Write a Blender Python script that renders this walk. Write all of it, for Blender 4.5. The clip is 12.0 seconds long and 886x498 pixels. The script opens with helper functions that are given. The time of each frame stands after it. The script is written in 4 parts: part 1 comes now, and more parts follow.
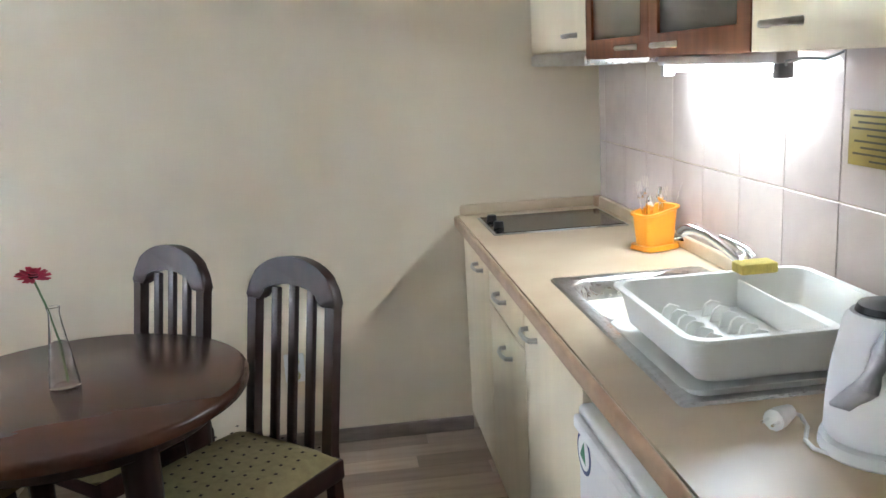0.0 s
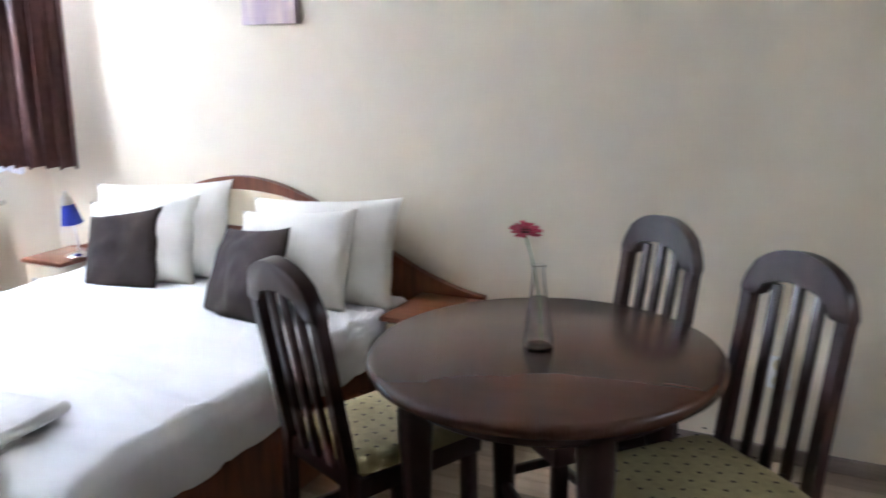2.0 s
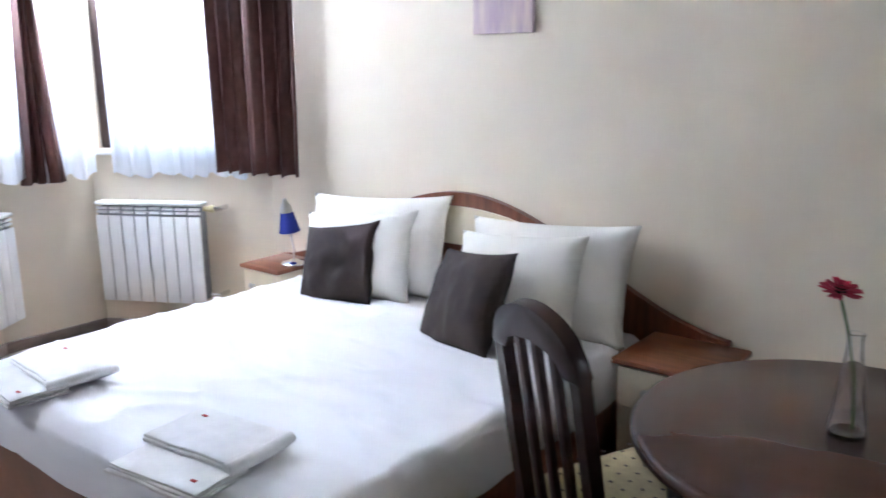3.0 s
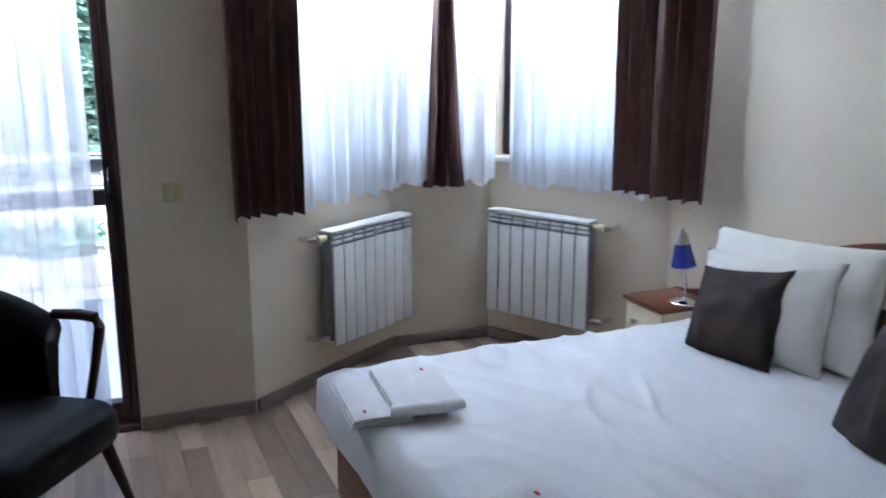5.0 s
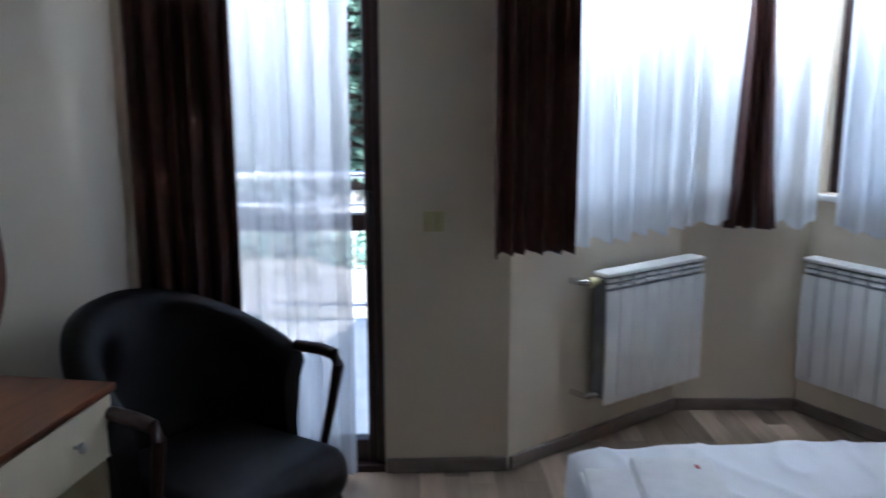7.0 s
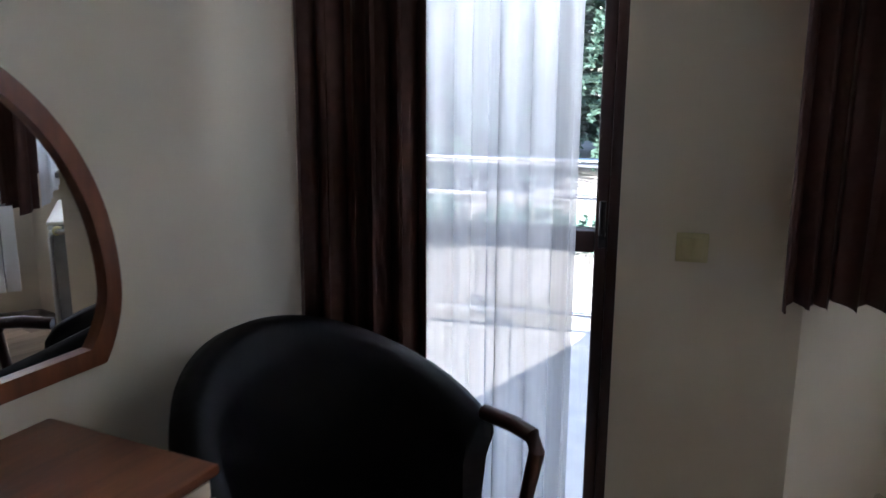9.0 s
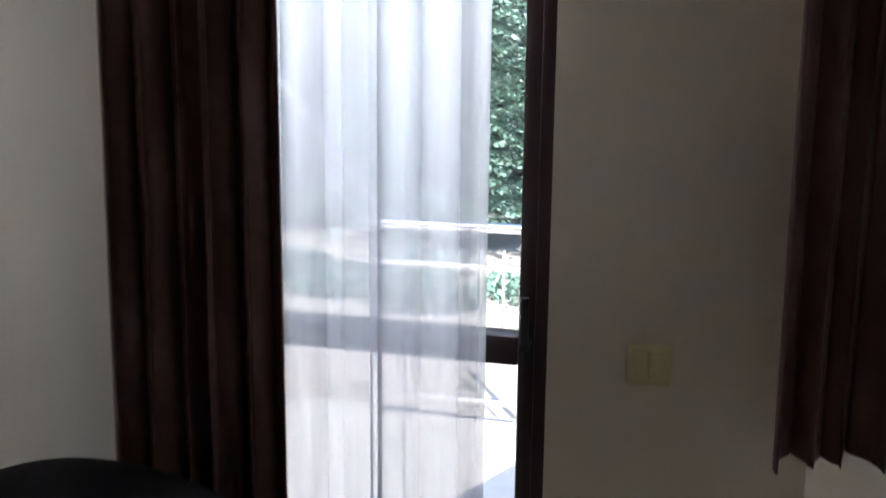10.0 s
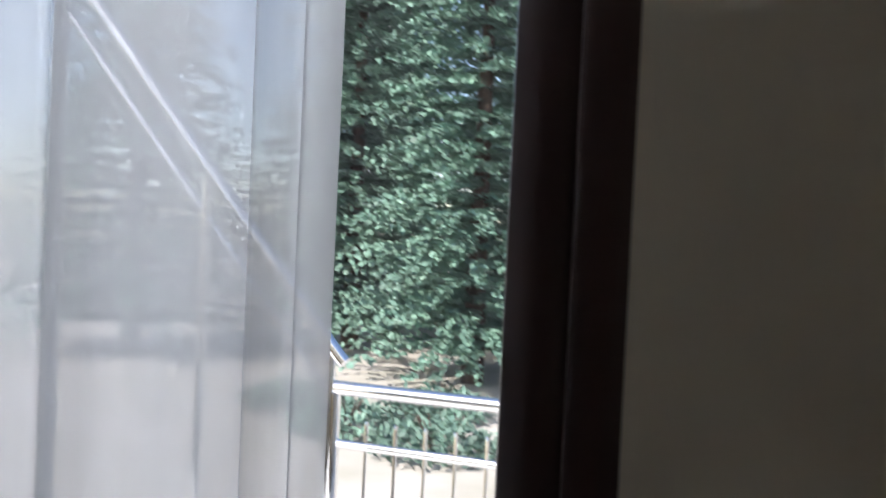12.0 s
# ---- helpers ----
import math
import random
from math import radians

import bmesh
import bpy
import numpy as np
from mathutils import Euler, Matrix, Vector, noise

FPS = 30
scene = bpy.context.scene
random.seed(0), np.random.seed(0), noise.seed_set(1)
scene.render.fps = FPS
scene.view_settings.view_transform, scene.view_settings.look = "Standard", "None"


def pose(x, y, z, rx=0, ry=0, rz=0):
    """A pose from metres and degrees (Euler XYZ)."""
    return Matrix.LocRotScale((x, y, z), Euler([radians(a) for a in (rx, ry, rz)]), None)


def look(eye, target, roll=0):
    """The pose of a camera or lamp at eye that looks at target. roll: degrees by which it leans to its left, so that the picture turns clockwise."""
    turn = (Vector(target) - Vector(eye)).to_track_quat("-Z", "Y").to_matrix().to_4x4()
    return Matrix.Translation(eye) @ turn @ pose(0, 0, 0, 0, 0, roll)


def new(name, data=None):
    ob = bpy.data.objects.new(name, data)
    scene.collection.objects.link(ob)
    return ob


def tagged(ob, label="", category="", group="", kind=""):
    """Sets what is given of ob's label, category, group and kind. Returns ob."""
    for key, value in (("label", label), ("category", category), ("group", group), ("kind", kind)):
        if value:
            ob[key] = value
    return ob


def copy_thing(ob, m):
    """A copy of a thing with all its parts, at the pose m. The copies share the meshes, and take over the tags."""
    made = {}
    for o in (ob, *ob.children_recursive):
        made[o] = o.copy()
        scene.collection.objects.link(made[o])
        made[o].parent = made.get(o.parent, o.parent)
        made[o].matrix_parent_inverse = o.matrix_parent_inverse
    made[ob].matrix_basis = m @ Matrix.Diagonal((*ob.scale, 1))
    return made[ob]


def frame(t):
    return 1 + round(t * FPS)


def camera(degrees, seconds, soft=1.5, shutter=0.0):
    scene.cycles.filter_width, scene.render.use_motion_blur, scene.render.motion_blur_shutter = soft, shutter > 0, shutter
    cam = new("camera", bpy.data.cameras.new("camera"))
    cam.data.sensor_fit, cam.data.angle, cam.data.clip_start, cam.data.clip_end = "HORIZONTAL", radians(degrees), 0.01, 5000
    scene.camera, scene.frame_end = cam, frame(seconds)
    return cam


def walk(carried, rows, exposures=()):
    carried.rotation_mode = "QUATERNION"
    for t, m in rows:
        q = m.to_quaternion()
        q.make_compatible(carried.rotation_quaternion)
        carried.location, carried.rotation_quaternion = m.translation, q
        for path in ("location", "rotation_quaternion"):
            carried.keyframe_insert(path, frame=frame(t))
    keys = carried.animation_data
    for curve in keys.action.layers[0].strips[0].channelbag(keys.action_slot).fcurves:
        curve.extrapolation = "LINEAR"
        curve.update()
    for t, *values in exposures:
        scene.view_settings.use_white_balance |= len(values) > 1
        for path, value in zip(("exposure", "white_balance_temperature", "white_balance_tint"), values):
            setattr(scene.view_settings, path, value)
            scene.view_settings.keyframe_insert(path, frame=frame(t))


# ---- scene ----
cam = camera(55.6, 12.0, shutter=0.4)
PATH = [
    (0, (0.049, 0.441, 1.498), (0.274, 2.382, 1.069), -3.2),
    (0.5, (0.067, 0.487, 1.496), (0.216, 2.43, 1.049), -3.7),
    (1, (0.083, 0.593, 1.49), (-0.081, 2.54, 1.064), -3.1),
    (1.5, (0.084, 0.647, 1.495), (-0.465, 2.522, 1.065), -2.0),
    (2, (-0.005, 0.686, 1.486), (-0.879, 2.422, 1.016), -1.2),
    (2.5, (-0.157, 0.755, 1.497), (-1.233, 2.371, 1.018), -0.7),
    (3, (-0.329, 0.818, 1.511), (-1.554, 2.334, 1.06), -0.8),
    (3.5, (-0.414, 0.894, 1.519), (-1.777, 2.268, 1.015), -0.7),
    (5.5, (-0.726, 1.287, 1.532), (-2.588, 1.881, 1.109), -0.3),
    (6, (-0.809, 1.367, 1.522), (-2.704, 1.846, 1.097), -1.3),
    (6.5, (-0.96, 1.396, 1.527), (-2.902, 1.712, 1.166), -1.0),
    (7, (-1.096, 1.402, 1.514), (-3.056, 1.485, 1.125), -0.1),
    (7.5, (-1.273, 1.386, 1.489), (-3.223, 1.114, 1.139), -0.2),
    (9.3, (-2.102, 1.41, 1.506), (-3.986, 0.906, 1.064), 0.3),
    (9.5, (-2.242, 1.416, 1.492), (-4.144, 0.922, 1.122), 0.0),
    (10, (-2.609, 1.556, 1.471), (-4.504, 1.001, 1.152), 0.6),
    (10.5, (-2.927, 1.589, 1.45), (-4.815, 0.952, 1.276), 1.6),
    (11, (-3.263, 1.489, 1.435), (-5.177, 0.934, 1.263), 1.7),
    (11.5, (-3.6, 1.403, 1.455), (-5.535, 0.924, 1.295), 0.7),
    (12, (-3.831, 1.347, 1.472), (-5.721, 0.694, 1.442), 2.7),
]
walk(cam, [(t, look(eye, target, roll)) for t, eye, target, roll in PATH], exposures=[(0, 4.35, 6050, 11), (1, 4.35, 6000, 12), (2, 4.1, 5850, 15), (2.5, 4.0, 5800, 16), (3.5, 3.45, 5700, 16), (5.5, 2.35, 5450, 12), (7.5, 1.9, 5500, 11), (9.5, 1.95, 6100, 13), (10.5, 1.6, 6250, 13), (12, 0.8, 6400, 12)])

# ---- world, sun, large lights ----
world = bpy.data.worlds.new("sky")
scene.world = world
world.use_nodes = True
wn = world.node_tree
sky = wn.nodes.new("ShaderNodeTexSky")
sky.sky_type, sky.sun_disc = "NISHITA", False
SUN_ELEV, SUN_AZ = radians(47), radians(112)
sky.sun_elevation, sky.sun_rotation = SUN_ELEV, SUN_AZ
wn.links.new(sky.outputs[0], wn.nodes["Background"].inputs[0])
wn.nodes["Background"].inputs[1].default_value = 0.15
sun_data = bpy.data.lights.new("sun", "SUN")
sun_data.energy, sun_data.angle, sun_data.color = 5.0, radians(0.5), (1, 0.95, 0.87)
sun_lamp = new("sun", sun_data)
sun_dir = Vector((math.sin(SUN_AZ) * math.cos(SUN_ELEV), math.cos(SUN_AZ) * math.cos(SUN_ELEV), math.sin(SUN_ELEV)))
sun_lamp.matrix_world = look(sun_dir * 30, (0, 0, 0))


def window_light(name, eye, target, w, h, power):
    d = bpy.data.lights.new(name, "AREA")
    d.shape, d.size, d.size_y, d.energy, d.color = "RECTANGLE", w, h, power, (0.93, 0.97, 1.0)
    ob = new(name, d)
    ob.matrix_world = look(eye, target)
    return ob


# lamps added for daylight: upper bay window openings, and outside over the balcony door
window_light("skylight_bay_south", (-4.6, 2.14, 2.16), (-3.4, 2.75, 1.4), 0.84, 0.34, 8.5)
window_light("skylight_bay_west", (-4.9, 2.918, 2.16), (-3.6, 2.95, 1.5), 0.45, 0.34, 10)
window_light("skylight_bay_north", (-4.34, 3.55, 2.16), (-3.7, 2.35, 1.5), 0.85, 0.34, 7)
window_light("skylight_door", (-4.8, 0.88, 2.3), (-3.4, 1.1, 1.2), 0.8, 0.5, 5.5)


# ---- materials ----
def mat(name, col, rough=0.5, metal=0.0, var=0.08, scale=6.0, bump=0.0, bscale=60.0, spec=0.5, stretch=(1, 1, 1), rnd=0.0, coat=0.0, col2=None, trans=0.0):
    m = bpy.data.materials.new(name)
    m.use_nodes = True
    nt = m.node_tree
    b = nt.nodes["Principled BSDF"]
    L = nt.links.new
    tc = nt.nodes.new("ShaderNodeTexCoord")
    mp = nt.nodes.new("ShaderNodeMapping")
    mp.inputs["Scale"].default_value = stretch
    L(tc.outputs["Object"], mp.inputs["Vector"])
    n1 = nt.nodes.new("ShaderNodeTexNoise")
    n1.inputs["Scale"].default_value, n1.inputs["Detail"].default_value = scale, 5
    L(mp.outputs[0], n1.inputs["Vector"])
    mix = nt.nodes.new("ShaderNodeMix")
    mix.data_type = "RGBA"
    c2 = col2 or tuple(c * (1 - 2.2 * var) for c in col)
    c1 = tuple(min(1, c * (1 + (0 if col2 else var))) for c in col)
    mix.inputs["A"].default_value, mix.inputs["B"].default_value = (*c1, 1), (*c2, 1)
    rmp = nt.nodes.new("ShaderNodeMapRange")
    rmp.inputs["From Min"].default_value, rmp.inputs["From Max"].default_value = 0.3, 0.7
    L(n1.outputs["Fac"], rmp.inputs["Value"])
    L(rmp.outputs[0], mix.inputs["Factor"])
    out = mix.outputs["Result"]
    if rnd:
        oi = nt.nodes.new("ShaderNodeObjectInfo")
        hs = nt.nodes.new("ShaderNodeHueSaturation")
        mr = nt.nodes.new("ShaderNodeMapRange")
        mr.inputs["To Min"].default_value, mr.inputs["To Max"].default_value = 1 - rnd, 1 + rnd
        L(oi.outputs["Random"], mr.inputs["Value"])
        L(mr.outputs[0], hs.inputs["Value"])
        L(out, hs.inputs["Color"])
        out = hs.outputs["Color"]
    L(out, b.inputs["Base Color"])
    n2 = nt.nodes.new("ShaderNodeTexNoise")
    n2.inputs["Scale"].default_value, n2.inputs["Detail"].default_value = bscale, 3
    L(mp.outputs[0], n2.inputs["Vector"])
    rr = nt.nodes.new("ShaderNodeMapRange")
    rr.inputs["To Min"].default_value, rr.inputs["To Max"].default_value = rough * 0.88, min(1, rough * 1.12)
    L(n2.outputs["Fac"], rr.inputs["Value"])
    L(rr.outputs[0], b.inputs["Roughness"])
    if bump:
        bp = nt.nodes.new("ShaderNodeBump")
        bp.inputs["Strength"].default_value, bp.inputs["Distance"].default_value = bump, 0.004
        L(n2.outputs["Fac"], bp.inputs["Height"])
        L(bp.outputs[0], b.inputs["Normal"])
    b.inputs["Metallic"].default_value = metal
    b.inputs["Specular IOR Level"].default_value = spec
    b.inputs["Coat Weight"].default_value = coat
    b.inputs["Transmission Weight"].default_value = trans
    return m


def sheer_mat(name, col, see):
    m = bpy.data.materials.new(name)
    m.use_nodes = True
    nt = m.node_tree
    nt.nodes.remove(nt.nodes["Principled BSDF"])
    L = nt.links.new
    tl, df, tr = nt.nodes.new("ShaderNodeBsdfTranslucent"), nt.nodes.new("ShaderNodeBsdfDiffuse"), nt.nodes.new("ShaderNodeBsdfTransparent")
    tl.inputs[0].default_value = df.inputs[0].default_value = (*col, 1)
    a, b = nt.nodes.new("ShaderNodeMixShader"), nt.nodes.new("ShaderNodeMixShader")
    a.inputs[0].default_value = 0.4
    L(tl.outputs[0], a.inputs[1]), L(df.outputs[0], a.inputs[2])
    tc, mp, n = nt.nodes.new("ShaderNodeTexCoord"), nt.nodes.new("ShaderNodeMapping"), nt.nodes.new("ShaderNodeTexNoise")
    mp.inputs["Scale"].default_value = (1, 1, 0.05)
    n.inputs["Scale"].default_value = 40
    L(tc.outputs["Object"], mp.inputs[0]), L(mp.outputs[0], n.inputs["Vector"])
    mr = nt.nodes.new("ShaderNodeMapRange")
    mr.inputs["To Min"].default_value, mr.inputs["To Max"].default_value = see - 0.08, see + 0.08
    L(n.outputs["Fac"], mr.inputs["Value"]), L(mr.outputs[0], b.inputs[0])
    L(a.outputs[0], b.inputs[1]), L(tr.outputs[0], b.inputs[2])
    L(b.outputs[0], nt.nodes["Material Output"].inputs[0])
    return m


def glass_mat(name, tint=(1, 1, 1), rough=0.0):
    m = bpy.data.materials.new(name)
    m.use_nodes = True
    b = m.node_tree.nodes["Principled BSDF"]
    b.inputs["Base Color"].default_value = (*tint, 1)
    b.inputs["Transmission Weight"].default_value, b.inputs["Roughness"].default_value, b.inputs["IOR"].default_value = 1, rough, 1.45
    return m


def glow(name, col, power):
    m = bpy.data.materials.new(name)
    m.use_nodes = True
    b = m.node_tree.nodes["Principled BSDF"]
    b.inputs["Emission Color"].default_value, b.inputs["Emission Strength"].default_value = (*col, 1), power
    return m


M = dict(
    wall=mat("cream_wall_paint", (0.76, 0.67, 0.53), 0.75, var=0.02, scale=2.5, bump=0.12, bscale=160, spec=0.25),
    ceil=mat("white_ceiling_paint", (0.82, 0.8, 0.75), 0.85, var=0.02, scale=2),
    plank=mat("laminate_plank", (0.41, 0.31, 0.23), 0.36, var=0.2, scale=3.5, stretch=(0.8, 9, 1), rnd=0.45, bump=0.03, bscale=30, col2=(0.31, 0.23, 0.165)),
    seam=mat("laminate_seam", (0.12, 0.08, 0.055), 0.6),
    skirt=mat("grey_brown_skirting", (0.26, 0.21, 0.18), 0.5, var=0.12, scale=6, stretch=(1, 1, 5)),
    drape=mat("brown_drape_cloth", (0.115, 0.046, 0.036), 0.5, var=0.1, scale=30, bump=0.15, bscale=400, spec=0.5),
    sheer=sheer_mat("white_voile", (0.86, 0.87, 0.9), 0.44),
    voile=sheer_mat("dense_white_voile", (0.88, 0.91, 0.95), 0.2),
    pvc=mat("dark_brown_window_profile", (0.045, 0.02, 0.017), 0.35, var=0.1, stretch=(6, 6, 0.5), scale=10),
    glass=glass_mat("clear_glass"),
    rad=mat("white_radiator_enamel", (0.82, 0.82, 0.8), 0.3, var=0.015),
    # grey instead of white enamel: colours in the shade between the sections
    radin=mat("radiator_gap_shade", (0.30, 0.31, 0.32), 0.5),
    brass=mat("chromed_valve", (0.75, 0.74, 0.72), 0.2, metal=1.0, var=0.03),
    cream=mat("cream_laminate", (0.80, 0.70, 0.52), 0.38, var=0.025, scale=4, stretch=(3, 3, 0.4)),
    cherry=mat("cherry_wood", (0.23, 0.072, 0.028), 0.33, var=0.16, scale=4, stretch=(1.2, 8, 1.2), bump=0.02, bscale=90),
    cherry_z=mat("cherry_wood_upright", (0.21, 0.066, 0.026), 0.35, var=0.16, scale=4, stretch=(8, 8, 1.0)),
    walnut=mat("dark_walnut_lacquer", (0.075, 0.027, 0.015), 0.27, var=0.035, scale=3, stretch=(1.2, 9, 1.2), bscale=5, coat=0.0),
    walnut_z=mat("dark_walnut_frame", (0.034, 0.012, 0.010), 0.34, var=0.15, scale=5, stretch=(8, 8, 1), bscale=8, coat=0.05),
    fabric=mat("olive_seat_fabric", (0.30, 0.24, 0.115), 0.9, var=0.08, scale=40, bump=0.3, bscale=300),
    dot=mat("dark_woven_dot", (0.035, 0.02, 0.02), 0.9),
    linen=mat("white_bed_linen", (0.84, 0.84, 0.86), 0.85, var=0.02, scale=4, bump=1.0, bscale=6, stretch=(0.7, 1.5, 1)),
    pillow=mat("ivory_pillow_cotton", (0.84, 0.81, 0.74), 0.85, var=0.025, scale=5, bump=0.8, bscale=9),
    cushion=mat("dark_brown_velvet", (0.04, 0.024, 0.019), 0.85, var=0.12, scale=14, bump=0.2, bscale=350),
    towel=mat("white_terry", (0.83, 0.82, 0.81), 0.95, var=0.03, scale=20, bump=0.6, bscale=420),
    red=mat("red_thread", (0.55, 0.09, 0.09), 0.8),
    leather=mat("black_leather", (0.009, 0.007, 0.008), 0.46, var=0.2, scale=8, bump=1.0, bscale=9, spec=0.2),
    armwood=mat("brown_arm_wood", (0.055, 0.018, 0.012), 0.3, var=0.2, scale=6, stretch=(1, 1, 6)),
    counter=mat("travertine_worktop", (0.60, 0.46, 0.31), 0.36, var=0.1, scale=2.6, stretch=(1, 1.6, 1), bscale=4, col2=(0.70, 0.585, 0.43)),
    edge=mat("worktop_edge_band", (0.48, 0.31, 0.2), 0.35, var=0.12, scale=12),
    tile=mat("mottled_wall_tile", (0.60, 0.52, 0.47), 0.22, var=0.09, scale=7, rnd=0.04, col2=(0.52, 0.44, 0.40)),
    grout=mat("beige_grout", (0.66, 0.55, 0.40), 0.8),
    steel=mat("brushed_steel", (0.62, 0.61, 0.59), 0.28, metal=1.0, var=0.05, scale=20, stretch=(1, 12, 1)),
    chrome=mat("chrome", (0.85, 0.85, 0.86), 0.08, metal=1.0, var=0.01),
    nickel=mat("satin_nickel", (0.6, 0.58, 0.54), 0.3, metal=1.0, var=0.03),
    hob=mat("black_hob_glass", (0.03, 0.026, 0.022), 0.12, var=0.1, spec=0.6),
    black=mat("black_plastic", (0.015, 0.015, 0.016), 0.35),
    orange=mat("orange_plastic", (0.90, 0.36, 0.025), 0.35, var=0.03),
    rack=mat("milky_plastic", (0.9, 0.9, 0.86), 0.4, var=0.01, trans=0.0),
    white=mat("white_plastic", (0.83, 0.83, 0.83), 0.3, var=0.01),
    grey=mat("grey_kettle_plastic", (0.36, 0.36, 0.38), 0.35, var=0.02),
    sponge=mat("yellow_sponge", (0.62, 0.5, 0.13), 0.95, var=0.1, scale=60, bump=0.6, bscale=200),
    frost=glass_mat("frosted_glass", (0.75, 0.85, 0.84), 0.45),
    tube=glow("fluorescent_tube", (0.86, 0.97, 1.0), 4.0),
    brasssign=mat("gold_plate", (0.27, 0.19, 0.035), 0.45, metal=0.3, var=0.06, scale=8),
    ink=mat("dark_print", (0.05, 0.04, 0.02), 0.7),
    navy=mat("navy_print", (0.04, 0.07, 0.2), 0.5),
    green=mat("green_print", (0.03, 0.22, 0.1), 0.5),
    blue=mat("blue_lamp_enamel", (0.03, 0.045, 0.30), 0.25, coat=0.4),
    petal=mat("crimson_petal", (0.5, 0.012, 0.05), 0.6, var=0.2, scale=30),
    stem=mat("green_stem", (0.08, 0.14, 0.04), 0.6),
    print=mat("mauve_picture_print", (0.42, 0.3, 0.38), 0.5, var=0.25, scale=9, col2=(0.62, 0.5, 0.44), stretch=(3, 1, 0.6)),
    ivory=mat("ivory_switch_plastic", (0.62, 0.55, 0.30), 0.4, var=0.02),
    mirror=mat("mirror_silver", (0.92, 0.92, 0.92), 0.02, metal=1.0, var=0.0),
    slab=mat("pale_balcony_tile", (0.62, 0.6, 0.56), 0.5, var=0.06, scale=8),
    ground=mat("dry_garden_ground", (0.52, 0.48, 0.45), 0.95, var=0.2, scale=0.8, col2=(0.36, 0.34, 0.28), bump=0.5, bscale=8),
    leaf=mat("conifer_needles", (0.165, 0.28, 0.215), 0.6, var=0.3, scale=2.0, rnd=0.15),
    bark=mat("conifer_bark", (0.09, 0.06, 0.045), 0.9, var=0.25, scale=8),
)
# evenly lacquered or silvered surfaces keep one roughness
for key, value in (("mirror", 0.01), ("walnut", 0.25), ("counter", 0.35)):
    tree = M[key].node_tree
    socket = tree.nodes["Principled BSDF"].inputs["Roughness"]
    for link in list(socket.links):
        tree.links.remove(link)
    socket.default_value = value


# ---- mesh helpers ----
def obj(name, bm, material, smooth=None):
    me = bpy.data.meshes.new(name)
    bmesh.ops.recalc_face_normals(bm, faces=bm.faces)
    bm.to_mesh(me)
    bm.free()
    me.materials.append(material)
    if smooth:
        me.shade_smooth()
        me.set_sharp_from_angle(angle=radians(smooth))
    return new(name, me)


def part(name, bm, material, parent, label="", smooth=40):
    ob = obj(name, bm, material, smooth)
    ob.parent = parent
    if label:
        ob["label"] = label
    return ob


def thing(name, label, category, m=None, group="", kind=""):
    e = new(name)
    e.empty_display_size = 0.1
    if m is not None:
        e.matrix_world = m
    return tagged(e, label, category, group, kind)


def box(x0, y0, z0, x1, y1, z1, bevel=0.0, bm=None, seg=2):
    bm = bm or bmesh.new()
    r = bmesh.ops.create_cube(bm, size=1, matrix=Matrix.LocRotScale(((x0 + x1) / 2, (y0 + y1) / 2, (z0 + z1) / 2), None, (abs(x1 - x0), abs(y1 - y0), abs(z1 - z0))))
    if bevel:
        es = list({e for v in r["verts"] for e in v.link_edges})
        bmesh.ops.bevel(bm, geom=es, offset=bevel, segments=seg, profile=0.5, affect="EDGES")
    return bm


def tube(points, r, bm=None, n=10, taper=None, closed=False):
    """A round bar through points."""
    bm = bm or bmesh.new()
    pts = [Vector(p) for p in points]
    rings = []
    for i, p in enumerate(pts):
        a = pts[i - 1] if i or closed else p
        b = pts[(i + 1) % len(pts)] if i < len(pts) - 1 or closed else p
        d = (b - a).normalized()
        u = d.cross(Vector((0, 0, 1)) if abs(d.z) < 0.95 else Vector((1, 0, 0))).normalized()
        v = d.cross(u)
        rad = taper[i] if taper else r
        rings.append([bm.verts.new(p + rad * (math.cos(k * math.tau / n) * u + math.sin(k * math.tau / n) * v)) for k in range(n)])
    for a, b in zip(rings, rings[1:] + (rings[:1] if closed else [])):
        for k in range(n):
            bm.faces.new((a[k], a[(k + 1) % n], b[(k + 1) % n], b[k]))
    if not closed:
        bm.faces.new(rings[0][::-1]), bm.faces.new(rings[-1])
    return bm


def lathe(profile, n=28, bm=None, m=None):
    bm = bm or bmesh.new()
    rings = []
    for r, z in profile:
        ring = [bm.verts.new((max(r, 1e-4) * math.cos(k * math.tau / n), max(r, 1e-4) * math.sin(k * math.tau / n), z)) for k in range(n)]
        rings.append(ring)
    for a, b in zip(rings, rings[1:]):
        for k in range(n):
            bm.faces.new((a[k], a[(k + 1) % n], b[(k + 1) % n], b[k]))
    bm.faces.new(rings[0][::-1]), bm.faces.new(rings[-1])
    if m is not None:
        bm.transform(m)
    return bm


def prism(outline, d0, d1, axis="y", bevel=0.0):
    """A flat outline in two coordinates, given depth along an axis."""
    bm = bmesh.new()
    put = {"y": lambda a, b, d: (a, d, b), "x": lambda a, b, d: (d, a, b), "z": lambda a, b, d: (a, b, d)}[axis]
    lo = [bm.verts.new(put(a, b, d0)) for a, b in outline]
    hi = [bm.verts.new(put(a, b, d1)) for a, b in outline]
    caps = [bm.faces.new(lo[::-1]), bm.faces.new(hi)]
    n = len(lo)
    for k in range(n):
        bm.faces.new((lo[k], lo[(k + 1) % n], hi[(k + 1) % n], hi[k]))
    if bevel:
        es = list({e for f in caps for e in f.edges})
        bmesh.ops.bevel(bm, geom=es, offset=bevel, segments=2, profile=0.5, affect="EDGES")
    return bm


